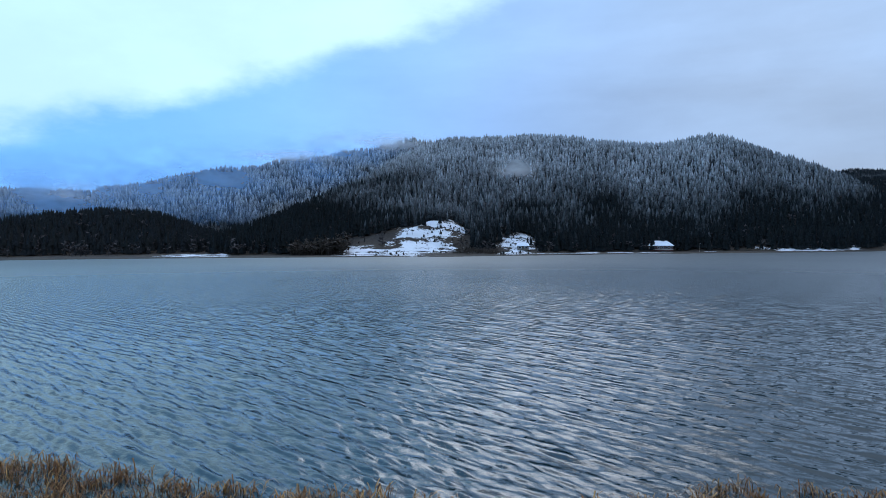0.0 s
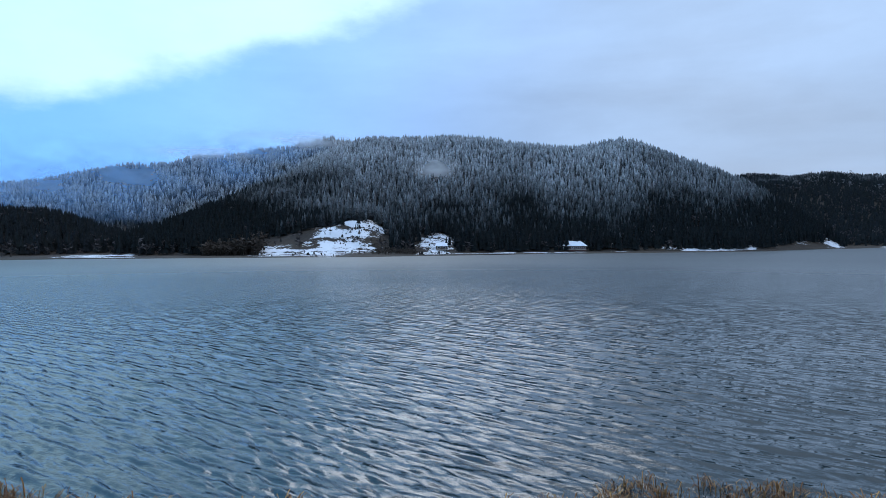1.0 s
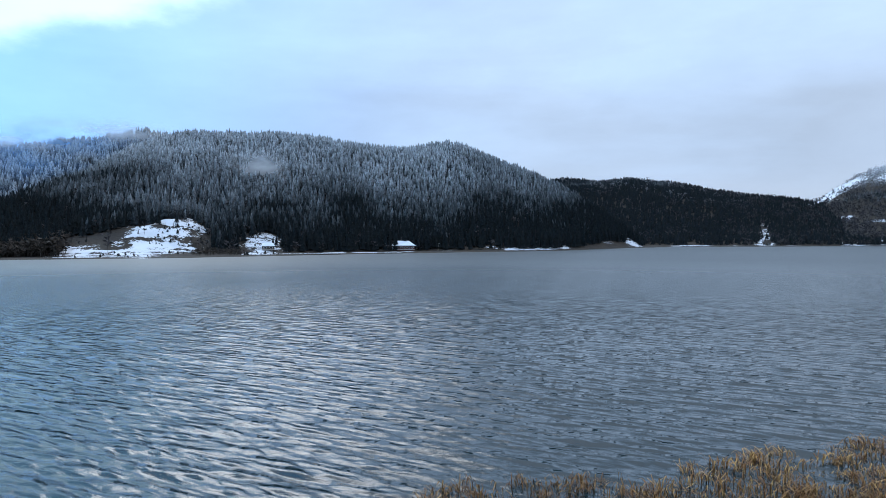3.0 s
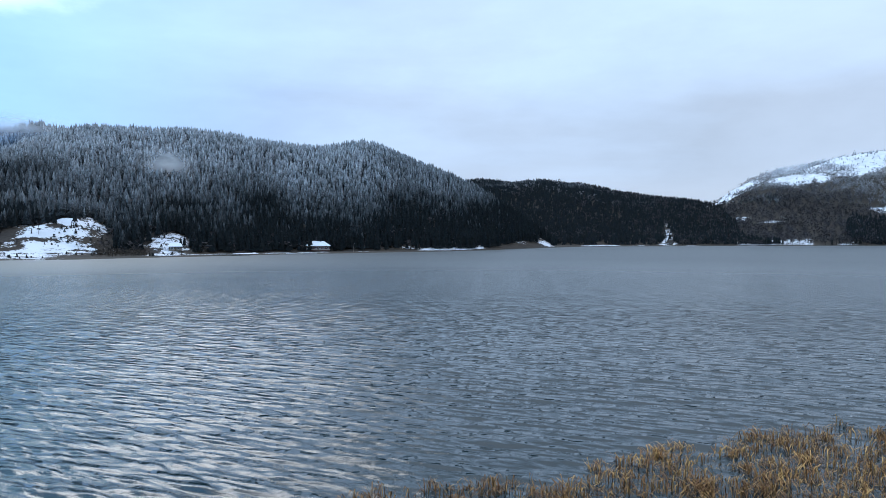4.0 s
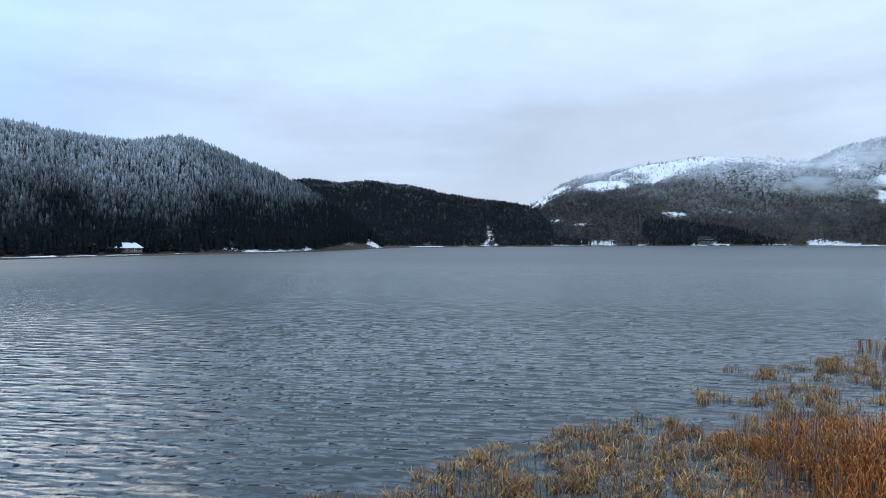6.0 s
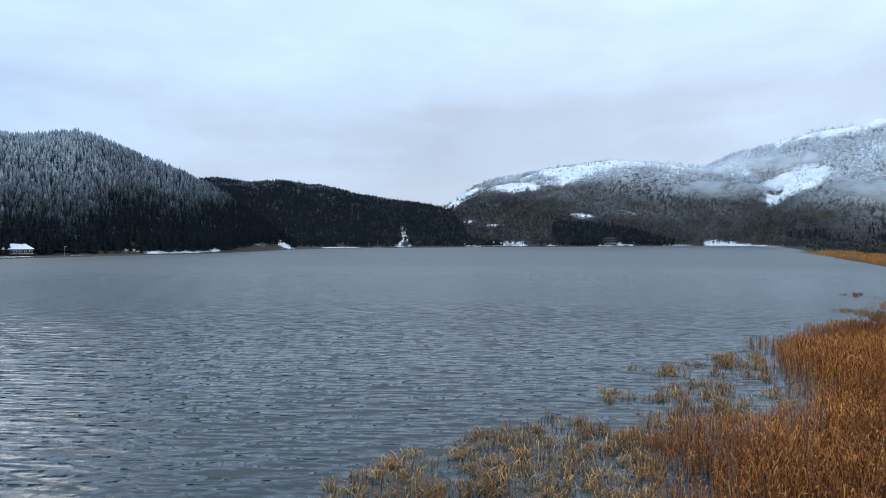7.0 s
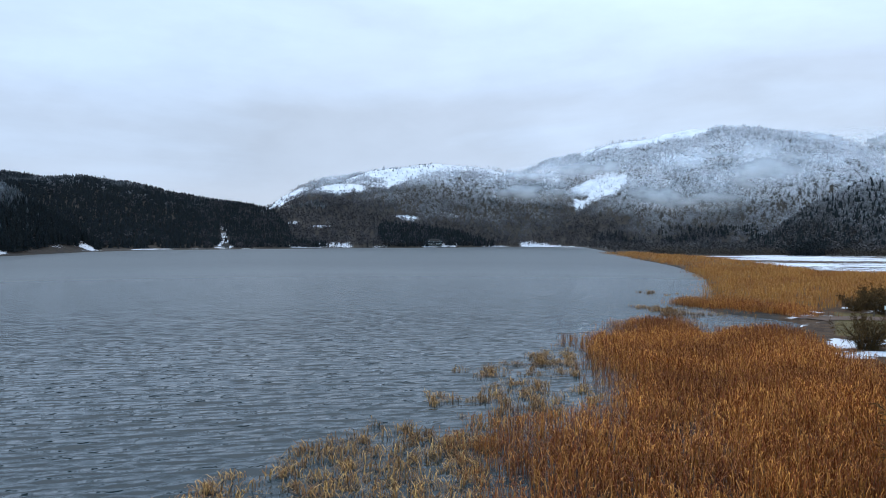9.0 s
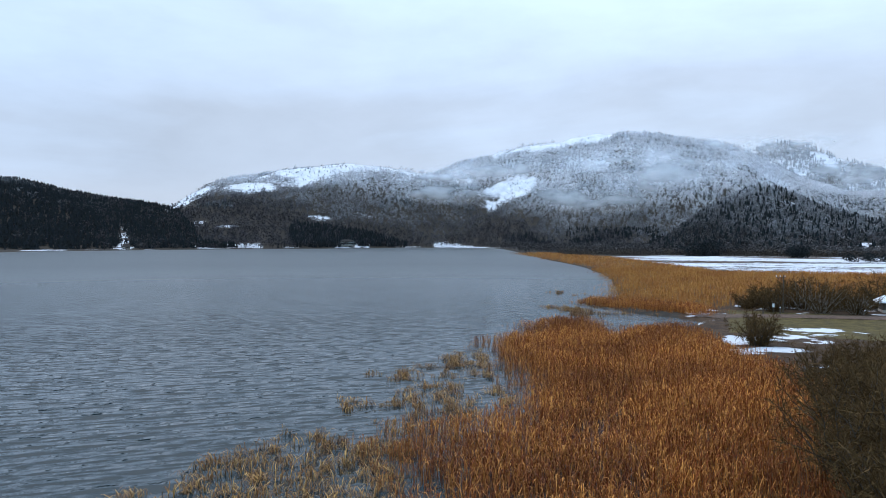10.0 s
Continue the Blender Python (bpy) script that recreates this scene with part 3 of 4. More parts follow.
def scatter(name, templates, x, y, z, high, wide, mat, seed, label, category, frost=None):
    """Many plants of the same sort joined into one mesh."""
    rng = np.random.default_rng(seed)
    pick = rng.integers(0, len(templates), len(x))
    turn = rng.uniform(0, 2 * math.pi, len(x))
    all_v, all_f, rime, bough, base = [], [], [], [], 0
    for i, (tv, tf) in enumerate(templates):
        sel = np.nonzero(pick == i)[0]
        if not len(sel):
            continue
        c, s = np.cos(turn[sel])[:, None], np.sin(turn[sel])[:, None]
        w, h = wide[sel][:, None], high[sel][:, None]
        vx = x[sel][:, None] + (tv[:, 0] * c - tv[:, 1] * s) * w
        vy = y[sel][:, None] + (tv[:, 0] * s + tv[:, 1] * c) * w
        vz = z[sel][:, None] + tv[:, 2] * h
        all_v.append(np.stack([vx, vy, vz], -1).reshape(-1, 3))
        f = tf[None] + (base + np.arange(len(sel)) * len(tv))[:, None, None]
        all_f.append(f.reshape(-1, 3))
        base += len(sel) * len(tv)
        if frost is not None:
            rime.append(np.repeat(frost[sel], len(tv)))
            bough.append(np.tile(tv[:, 2], len(sel)))
    v, f = np.concatenate(all_v), np.concatenate(all_f)
    ob = mesh_object(name, v, f.ravel(), np.full(len(f), 3), mat)
    if frost is not None:
        for key, data in (("frost", rime), ("bough", bough)):
            ob.data.attributes.new(key, "FLOAT", "POINT").data.foreach_set("value", np.concatenate(data).astype(np.float32))
    return tagged(ob, label, category, kind="stuff")


FIRS = [conifer_template(s, 3, 8) for s in range(10)]
FIRS_FAR = [conifer_template(s + 20, 2, 7) for s in range(8)]
BARE = [bare_tree_template(s) for s in range(6)]
BARE_FAR = [bare_tree_template(s + 10, 6) for s in range(8)]
TUFTS = [tuft_template(s, 6) for s in range(6)] + [blades_template(s + 70, 8) for s in range(5)]
TUFTS_FAR = [tuft_template(s + 30, 4, 0.5, thin=1.8) for s in range(6)]
TUFTS_WET = [blades_template(s + 50, 12, 0.26, 0.026, 0.8) for s in range(9)] + [tuft_template(s + 50, 4, 0.25, True, 0.6, 1.8) for s in range(2)]


def spots(count, a0, a1, r0, r1, seed):
    rng = np.random.default_rng(seed)
    az = rng.uniform(a0, a1, count)
    r = np.sqrt(rng.uniform(r0 * r0, r1 * r1, count))
    return az, r, r * np.sin(np.radians(az)), r * np.cos(np.radians(az)), rng


def wood(name, hill, count, a0, a1, r0, r1, templates, high, wide, mat, seed, label, mixed=None, category="forest", thin=0.0, frost=None):
    """A wood over one hill, kept off the clearings and off the far side of the crest."""
    az, r, x, y, rng = spots(count, a0, a1, r0, r1, seed)
    z, which = land(az, r)
    knots = HILLS[hill]
    ok = (which == list(HILLS).index(hill)) & (r < curve(az, knots, 2) + 45) & (z > 1.2)
    ok &= ((clearing(az, r, z) < rng.uniform(0.3, 0.7, count)) | (rng.uniform(size=count) < np.where(r > 1300, 0.13, 0.03))) & (r > curve(az, SHORE, 1) + np.where((az > -9) & (az < 8), 62, 30))
    ok &= fbm(x, y, 45, seed + 300, 3) > thin - 0.5
    ok &= ~((az > -8.4) & (az < 2.3) & (r < 583)) & ~((az > 4.3) & (az < 7.5) & (r < 574))      # the open snowy knolls
    if mixed:
        ok &= mixed(az, r, z, x, y)
    x, y, z = x[ok], y[ok], z[ok]
    h = rng.uniform(0.65, 1.15, len(x)) * high * np.where(clearing(az[ok], r[ok], z) > 0.6, 0.6, 1.0)
    return scatter(name, templates, x, y, z - 0.4, h, h * wide * rng.uniform(0.8, 1.25, len(x)), mat, seed, label, category,
                   frost(az[ok], z, x, y, rng) if frost else None)


def frost_line(line, depth=105.0, ragged=90.0):
    """How much frost each tree carries above a ragged frost line, given as (bearing, height)."""
    def amount(az, z, x, y, rng):
        low = np.interp(az, [q[0] for q in line], [q[1] for q in line])
        rise = z - low + ragged * fbm(x, y, 130, 900, 3) + 60 * fbm(x, y, 45, 905, 3) + rng.normal(0, 9, len(x))
        return np.clip(0.5 + rise / depth, 0, 1) * rng.uniform(0.5, 0.95, len(x))
    return amount


FROST_MAIN = frost_line([(-19, 140), (-14, 116), (-9, 90), (-4, 70), (0, 57), (5, 50), (10, 54), (13.4, 80), (15.5, 57), (21, 54), (24, 78), (27, 72), (31, 84), (36, 120)], 95.0)
FROST_BACK = frost_line([(-60, 30), (-30, 34), (-24, 36), (-18, 24), (-8, 30), (6, 40)], 60.0, 50.0)

build_ground()
build_water()

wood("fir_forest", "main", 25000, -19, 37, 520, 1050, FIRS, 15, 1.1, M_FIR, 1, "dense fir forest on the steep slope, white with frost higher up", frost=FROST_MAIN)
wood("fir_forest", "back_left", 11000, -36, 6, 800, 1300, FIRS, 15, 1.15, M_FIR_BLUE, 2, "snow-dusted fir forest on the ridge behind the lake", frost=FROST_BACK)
wood("pine_forest", "low_left", 2500, -36, -16, 570, 760, FIRS_FAR, 14, 1.2, M_PINE, 3, "dark pine wood on the low wooded rise")
wood("pine_forest", "far_low", 12000, 27, 54, 950, 1540, FIRS_FAR, 11.5, 1.5, M_PINE, 4, "dark pine forest on the low far hill")
wood("beech_wood", "far_low", 2600, 27, 54, 950, 1500, BARE_FAR, 12, 1.4, M_WOOD_DARK, 44, "brown leafless trees among the pines of the low hill", thin=0.5)


def juniper_scrub():
    """Low dark bushes dotted over the open snow of the mountain top."""
    az, r, x, y, rng = spots(5200, 48, 82, 1480, 1860, 61)
    z, _ = land(az, r)
    ok = (clearing(az, r, z) > 0.45) & (fbm(x, y, 40, 612, 3) > rng.uniform(-0.05, 0.35, len(x)))
    h = rng.uniform(2.0, 5.0, ok.sum())
    return scatter("juniper_scrub", FIRS_FAR, x[ok], y[ok], z[ok] - 0.3, h, h * 2.2, M_PINE_LOW, 62, "low dark bushes scattered over the snowy mountain top", "scrub")


juniper_scrub()


def knoll_scrub():
    """Low dark bushes in rows over the snowy knolls by the far shore."""
    az, r, x, y, rng = spots(520, -8.5, 8, 488, 600, 64)
    z, _ = land(az, r)
    ok = (clearing(az, r, z) > 0.3) & (fbm(x, y, 14, 615, 3) > rng.uniform(-0.08, 0.25, len(x)))
    h = rng.uniform(1.0, 2.8, ok.sum())
    return scatter("juniper_scrub", FIRS_FAR, x[ok], y[ok], z[ok] - 0.2, h, h * 3.4, M_PINE_LOW, 65, "low dark bushes scattered over the snowy knoll", "scrub")


knoll_scrub()


def conifer_patch(az, r, z, x, y):
    return (fbm(x, y, 180, 400, 3) > 0.06) & (z > 85 + 60 * fbm(x, y, 90, 410, 3))


wood("beech_wood", "right_first", 13000, 46, 79, 1060, 1840, BARE_FAR, 11, 1.4, M_WOOD_BARE, 5, "leafless grey beech wood dusted with frost")
wood("fir_forest", "right_first", 11000, 46, 79, 1060, 1840, FIRS_FAR, 10, 1.3, M_FIR_HIGH, 6, "frosted firs in patches over the mountain side", conifer_patch)
wood("pine_forest", "right_first", 1500, 58, 67.5, 1190, 1330, FIRS_FAR, 13, 1.3, M_PINE, 41, "dark pines at the foot of the mountain by the shore")
wood("pine_forest", "right_big", 1500, 69, 90, 1290, 1400, FIRS_FAR, 12, 1.2, M_PINE, 42, "scattered dark pines along the mountain foot", thin=0.45)
wood("beech_wood", "right_big", 24000, 60, 106, 1280, 2140, BARE_FAR, 12, 1.4, M_WOOD_BARE, 7, "leafless beech wood white with rime on the mountain")
wood("fir_forest", "right_big", 15000, 60, 106, 1280, 2140, FIRS_FAR, 10.5, 1.3, M_FIR_HIGH, 8, "rimed fir forest along the mountain top", conifer_patch)
wood("fir_forest", "far_right", 5000, 88, 106, 1900, 2840, FIRS_FAR, 17, 1.2, M_FIR_HIGH, 9, "pale snowy fir forest on the farthest ridge")
wood("mixed_wood", "spur", 1500, 87, 106, 930, 1290, FIRS_FAR, 15, 1.3, M_PINE, 10, "dark firs on the spur above the meadow")
wood("mixed_wood", "spur", 4200, 87, 106, 930, 1290, BARE_FAR, 13, 1.4, M_WOOD_DARK, 11, "brown leafless wood with frosted trunks on the spur")


def reed_bed(name, poly, count, box, templates, high, wide, mat, seed, label):
    az, r, x, y, rng = spots(count, *box, seed)
    soft = np.zeros(count)
    for i in range(12):                     # thins out over a few metres at the rim
        soft += inside(poly, x + 0.5 * i * math.cos(i * 2.4), y + 0.5 * i * math.sin(i * 2.4)) / 12
    soft = np.clip(soft + 1.2 * fbm(x, y, 6, seed + 520, 3) * (soft < 0.97) * (soft > 0), 0, 1)
    ok = soft > rng.uniform(0.1, 1.0, count)
    ok &= fbm(x, y, 9, seed + 500, 3) > rng.uniform(-0.45, -0.15, count)
    x, y, soft = x[ok], y[ok], soft[ok]
    z, _ = land(az[ok], r[ok])
    h = high * rng.uniform(0.75, 1.2, len(x)) * (1 + 0.5 * fbm(x, y, 12, seed + 510, 3)) * (0.5 + 0.5 * soft)
    return scatter(name, templates, x, y, np.maximum(z, -0.2), h, wide * h, mat, seed, label, "reeds")


reed_bed("reed_bed", BED_NEAR, 21000, (63, 98, 28, 145), TUFTS, 2.1, 0.95, M_REED, 21, "dense golden-brown dry reeds along the lake margin")
BED_EDGE = [(81.0, 172), (85, 161), (88.3, 154), (90.3, 150), (91.6, 155), (88.6, 165), (85, 174), (82.0, 186)]
reed_bed("reed_bed", BED_EDGE, 4500, (80.5, 92.5, 148, 190), TUFTS, 1.9, 1.1, M_REED, 26, "rust-brown reeds along the bank of the inlet")
reed_bed("reed_bed", BED_FAR, 14000, (80, 106, 145, 370), TUFTS_FAR, 2.0, 1.1, M_REED_FAR, 22, "pale yellow dry reed bed reaching into the lake")
reed_bed("reed_bed", BED_FAR, 12000, (75.5, 100, 365, 820), TUFTS_FAR, 2.1, 2.0, M_REED_FAR, 24, "far tip of the pale yellow reed bed")


def reed_fringe():
    """Thin reeds in the shallows: dense by the bed, breaking up into single tufts outwards."""
    az, r, x, y, rng = spots(76000, -40, 92, 30, 165, 23)
    ok = inside(FRINGE, x, y)
    edge = np.interp(az, [q[0] for q in FRINGE[15::-1]], [q[1] for q in FRINGE[15::-1]])
    inner = np.clip((edge - r) / np.maximum(edge - 38, 4), 0, 1)
    ok &= 0.7 * fbm(x, y, 8, 601, 4) + 1.1 * fbm(x, y, 2.2, 640, 2) + 0.28 * inner + 0.12 * (az < 2) > rng.uniform(0.0, 0.18, len(x))
    ok |= inside(INLET, x, y) & (fbm(x, y, 8, 601, 4) > rng.uniform(0.0, 0.25, len(x)))
    x, y = x[ok], y[ok]
    h = 0.82 * rng.uniform(0.5, 1.3, len(x)) * np.where(az[ok] < -5, 1.05, 1.0)
    return scatter("reed_fringe", TUFTS_WET, x, y, np.full(len(x), -0.25), h, h * 1.1, M_REED_WET, 23, "thin yellow-brown reeds standing in shallow water", "reeds")


reed_fringe()


# ---- things ----
def part(name, bm, mat, parent=None, label="", smooth=False):
    """Links a bmesh as one mesh object under a thing or a part."""
    me = bpy.data.meshes.new(name)
    bm.to_mesh(me)
    bm.free()
    me.materials.append(mat)
    if smooth:
        me.polygons.foreach_set("use_smooth", np.full(len(me.polygons), True))
    ob = new(name, me)
    ob.parent = parent
    if label:
        ob["label"] = label
    return ob


def raw_part(name, verts, faces, mat, parent=None, label=""):
    verts, faces = np.asarray(verts), np.asarray(faces)
    ob = mesh_object(name, verts, faces.ravel(), np.full(len(faces), faces.shape[1]), mat)
    ob.parent = parent
    if label:
        ob["label"] = label
    return ob


def spot(az, r, lift=0.0):
    """The point of the ground at a bearing and distance."""
    z, _ = land(np.array([float(az)]), np.array([float(r)]))
    return Vector((r * math.sin(radians(az)), r * math.cos(radians(az)), float(z[0]) + lift))


def empty(name, at, turn=0.0):
    ob = new(name)
    ob.matrix_basis = Matrix.Translation(at) @ Matrix.Rotation(radians(turn), 4, "Z")
    return ob


def box(bm, cx, cy, cz, sx, sy, sz, bevel=0.0):
    made = bmesh.ops.create_cube(bm, size=1.0, matrix=Matrix.Translation((cx, cy, cz)) @ Matrix.Diagonal((sx, sy, sz, 1)))
    if bevel:
        edges = list({e for v in made["verts"] for e in v.link_edges})
        bmesh.ops.bevel(bm, geom=edges, offset=bevel, segments=2, profile=0.5, affect="EDGES")


def boxes(*dims, bevel=0.0):
    bm = bmesh.new()
    for d in dims:
        box(bm, *d, bevel=bevel)
    return bm


def rod(bm, p, q, r0, r1, sides=8):
    p, q = Vector(p), Vector(q)
    m = Matrix.Translation((p + q) / 2) @ (q - p).to_track_quat("Z", "Y").to_matrix().to_4x4()
    bmesh.ops.create_cone(bm, cap_ends=True, segments=sides, radius1=r0, radius2=r1, depth=(q - p).length, matrix=m)


def fir_tree(at, high, seed, mat):
    """A single fir: tapered trunk and a crown of ragged drooping boughs."""
    rng = np.random.default_rng(seed)
    tree = empty("fir_tree", at)
    bm = bmesh.new()
    rod(bm, (0, 0, -0.5), (0, 0, high * 0.95), 0.25, 0.03, 7)
    part("trunk", bm, M_BARK, tree)
    verts, faces = [], []
    for i in range(13):
        z = high * (0.10 + 0.86 * i / 13)
        reach = high * 0.19 * (1 - z / high) ** 0.85 + 0.15
        for j in range(9):
            a = rng.uniform(0, 6.28)
            rr = reach * rng.uniform(0.6, 1.15)
            c, sn = math.cos(a), math.sin(a)
            w = rr * 0.30
            n = len(verts)
            drop = rr * rng.uniform(0.25, 0.5)
            verts += [(0, 0, z + high * 0.05), (c * rr * .55 - sn * w, sn * rr * .55 + c * w, z - drop * .3), (c * rr * .55 + sn * w, sn * rr * .55 - c * w, z - drop * .3), (c * rr, sn * rr, z - drop)]
            faces += [(n, n + 1, n + 2), (n + 1, n + 3, n + 2)]
    n = len(verts)
    raw_part("crown", verts, faces, mat, tree)
    return tree


def shrub_mesh(seed, high, wide, stems, twigs, fine=1.0):
    """Bare shrub: bent tapering stems and a cloud of fine twigs. Returns two meshes."""
    rng = np.random.default_rng(seed)
    sv, sf, tv, tf = [], [], [], []

    def limb(p, q, r0, r1):
        n = len(sv)
        way = (q - p) / (np.linalg.norm(q - p) + 1e-9)
        u = np.cross(way, (0.3, 0.9, 0.2))
        u = u / np.linalg.norm(u)
        v = np.cross(way, u)
        for c, rr in ((p, r0), (q, r1)):
            for a in (0, 2.094, 4.189):
                sv.append(c + (u * math.cos(a) + v * math.sin(a)) * rr)
        for a in range(3):
            b = (a + 1) % 3
            sf.append((n + a, n + b, n + 3 + b, n + 3 + a))

    def twig(p, way, size):
        n = len(tv)
        side = np.cross(way, rng.normal(size=3))
        side = side / (np.linalg.norm(side) + 1e-9) * rng.uniform(0.006, 0.013) * fine
        mid = p + way * size * 0.55 + rng.normal(0, size * 0.06, 3)
        tv.extend((p - side, p + side, mid - side * 0.7, mid + side * 0.7, p + way * size))
        tf.extend(((n, n + 1, n + 3), (n, n + 3, n + 2), (n + 2, n + 3, n + 4)))
    for _ in range(stems):
        a = rng.uniform(0, 6.28)
        p = np.array((math.cos(a), math.sin(a), 0)) * rng.uniform(0, 0.18) * wide
        way = np.array((math.cos(a) * rng.uniform(0.1, 0.8) * wide / high, math.sin(a) * rng.uniform(0.1, 0.8) * wide / high, 1.0))
        length = high * rng.uniform(0.7, 1.05) / 6
        rad = high * 0.011
        limb(np.array((0.0, 0.0, -0.35)), p, rad * 1.5, rad)
        for i in range(6):
            way = way + rng.normal(0, 0.16, 3)
            way = way / np.linalg.norm(way)
            q = p + way * length
            limb(p, q, rad * (1 - i / 6.5), rad * (1 - (i + 1) / 6.5))
            for _ in range(twigs):
                o = p + (q - p) * rng.uniform(0, 1)
                d = way * 0.6 + rng.normal(0, 0.6, 3)
                d = d / np.linalg.norm(d)
                size = high * rng.uniform(0.08, 0.2)
                twig(o, d, size)
                e = o + d * size * rng.uniform(0.3, 0.8)
                for _ in range(2):
                    d2 = d + rng.normal(0, 0.6, 3)
                    twig(e, d2 / np.linalg.norm(d2), size * rng.uniform(0.4, 0.8))
            p = q
    return (sv, sf), (tv, tf)


def shrub(name, at, seed, high, wide, stems, twigs, mat, label, category="shrub", group="", pale=None, fine=1.0):
    thing = empty(name, at)
    (sv, sf), (tv, tf) = shrub_mesh(seed, high, wide, stems, twigs, fine)
    raw_part("trunk", sv, sf, pale or M_BARK, thing)
    raw_part("crown", tv, tf, mat, thing)
    return tagged(thing, label, category, group)


def gabled_house(name, at, turn, long, deep, wall_high, roof_high, wall_mat, label, roof_mat=None, rows=1, windows=5, hip=0.25, category="house"):
    """A house with walls, windows, a door, eaves and a snowy roof; its front looks along -y before turning."""
    house = empty(name, at, turn)
    part("wall", boxes((0, 0, wall_high / 2 - 0.5, long, deep, wall_high + 1), bevel=0.05), wall_mat, house)
    part("plinth", boxes((0, 0, 0.1, long + 0.2, deep + 0.2, 0.6)), M_PLASTER, house)
    bm = bmesh.new()
    e, hx = 0.9, long * hip
    pts = [(-long / 2 - e, -deep / 2 - e, wall_high), (long / 2 + e, -deep / 2 - e, wall_high), (long / 2 + e, deep / 2 + e, wall_high), (-long / 2 - e, deep / 2 + e, wall_high),
           (-long / 2 + hx, 0, wall_high + roof_high), (long / 2 - hx, 0, wall_high + roof_high)]
    lower = [bm.verts.new((x, y, z - 0.25)) for x, y, z in pts[:4]]
    v = [bm.verts.new(p) for p in pts]
    for f in ((0, 1, 5, 4), (1, 2, 5), (2, 3, 4, 5), (3, 0, 4)):
        bm.faces.new([v[i] for i in f])
    for i in range(4):
        bm.faces.new((lower[i], lower[(i + 1) % 4], v[(i + 1) % 4], v[i]))
    bm.faces.new(lower[::-1])
    part("roof", bm, roof_mat or M_SNOW, house, "" if roof_mat else "snow-covered hipped roof")
    for row in range(rows):
        z = wall_high * (row + 0.55) / rows
        for i in range(windows):
            x = (i + 0.5) / windows * long - long / 2
            pane = part("window", boxes((x, -deep / 2 - 0.02, z, long / windows * 0.5, 0.12, wall_high / rows * 0.42)), M_GLASS, house)
            w, h = long / windows * 0.5, wall_high / rows * 0.42
            part("frame", boxes((x, -deep / 2 - 0.10, z + h / 2, w + 0.2, 0.14, 0.12), (x, -deep / 2 - 0.10, z - h / 2, w + 0.2, 0.14, 0.12), (x - w / 2, -deep / 2 - 0.10, z, 0.2, 0.13, h), (x + w / 2, -deep / 2 - 0.10, z, 0.2, 0.13, h)), M_PAINT, pane)
    part("door", boxes((long * 0.02, -deep / 2 - 0.05, 1.05, 1.0, 0.16, 2.1)), M_TIMBER, house)
    return tagged(house, label, category)


def utility_pole(at, turn, high):
    pole = empty("utility_pole", at, turn)
    bm = bmesh.new()
    rod(bm, (0, 0, -0.4), (0, 0, high), 0.16, 0.11, 10)
    part("pole", bm, M_TIMBER, pole)
    part("crossarm", boxes((-0.5, 0, high - 0.45, 1.8, 0.12, 0.14), bevel=0.02), M_TIMBER, pole)
    bm = bmesh.new()
    rod(bm, (0, 0, high - 1.3), (-1.2, 0, high - 0.5), 0.04, 0.04, 6)
    part("brace", bm, M_TIMBER, pole)
    for x in (-1.3, -0.6, 0.3):
        bm = bmesh.new()
        rod(bm, (x, 0, high - 0.38), (x, 0, high - 0.18), 0.06, 0.05, 8)
        rod(bm, (x, 0, high - 0.20), (x, 0, high - 0.12), 0.08, 0.07, 8)
        part("insulator", bm, M_PAINT, pole)
    return tagged(pole, "weathered wooden utility pole with a short crossarm", "utility pole")


def small_sign(at, turn):
    sign = empty("path_sign", at, turn)
    bm = bmesh.new()
    rod(bm, (0, 0, -0.3), (0, 0, 1.9), 0.05, 0.05, 8)
    part("post", bm, M_TIMBER, sign)
    part("board", boxes((0, -0.07, 1.7, 0.4, 0.05, 0.75), bevel=0.015), M_PAINT, sign, "plain white board")
    return tagged(sign, "white notice board on a post beside the track", "sign")


def short_post(at, cap):
    post = empty("bollard", at)
    bm = bmesh.new()
    rod(bm, (0, 0, -0.3), (0, 0, 1.25), 0.14, 0.12, 10)
    part("post", bm, M_TIMBER, post)
    if cap:
        bm = bmesh.new()
        rod(bm, (0, 0, 1.25), (0, 0, 1.42), 0.16, 0.07, 10)
        part("cap", bm, M_SNOW, post, "small cap of snow")
    return tagged(post, "dark wooden bollard by the earth track", "bollard")


def lamp_post(at):
    lamp = empty("lamp_post", at)
    bm = bmesh.new()
    rod(bm, (0, 0, -0.4), (0, 0, 7.0), 0.12, 0.07, 8)
    part("pole", bm, M_PLASTER, lamp)
    part("arm", boxes((0.45, 0, 7.0, 1.1, 0.08, 0.08)), M_PLASTER, lamp)
    part("head", boxes((1.0, 0, 6.95, 0.6, 0.25, 0.14), bevel=0.03), M_PAINT, lamp)
    return tagged(lamp, "pale metal lamp post at the far shore", "lamp post")


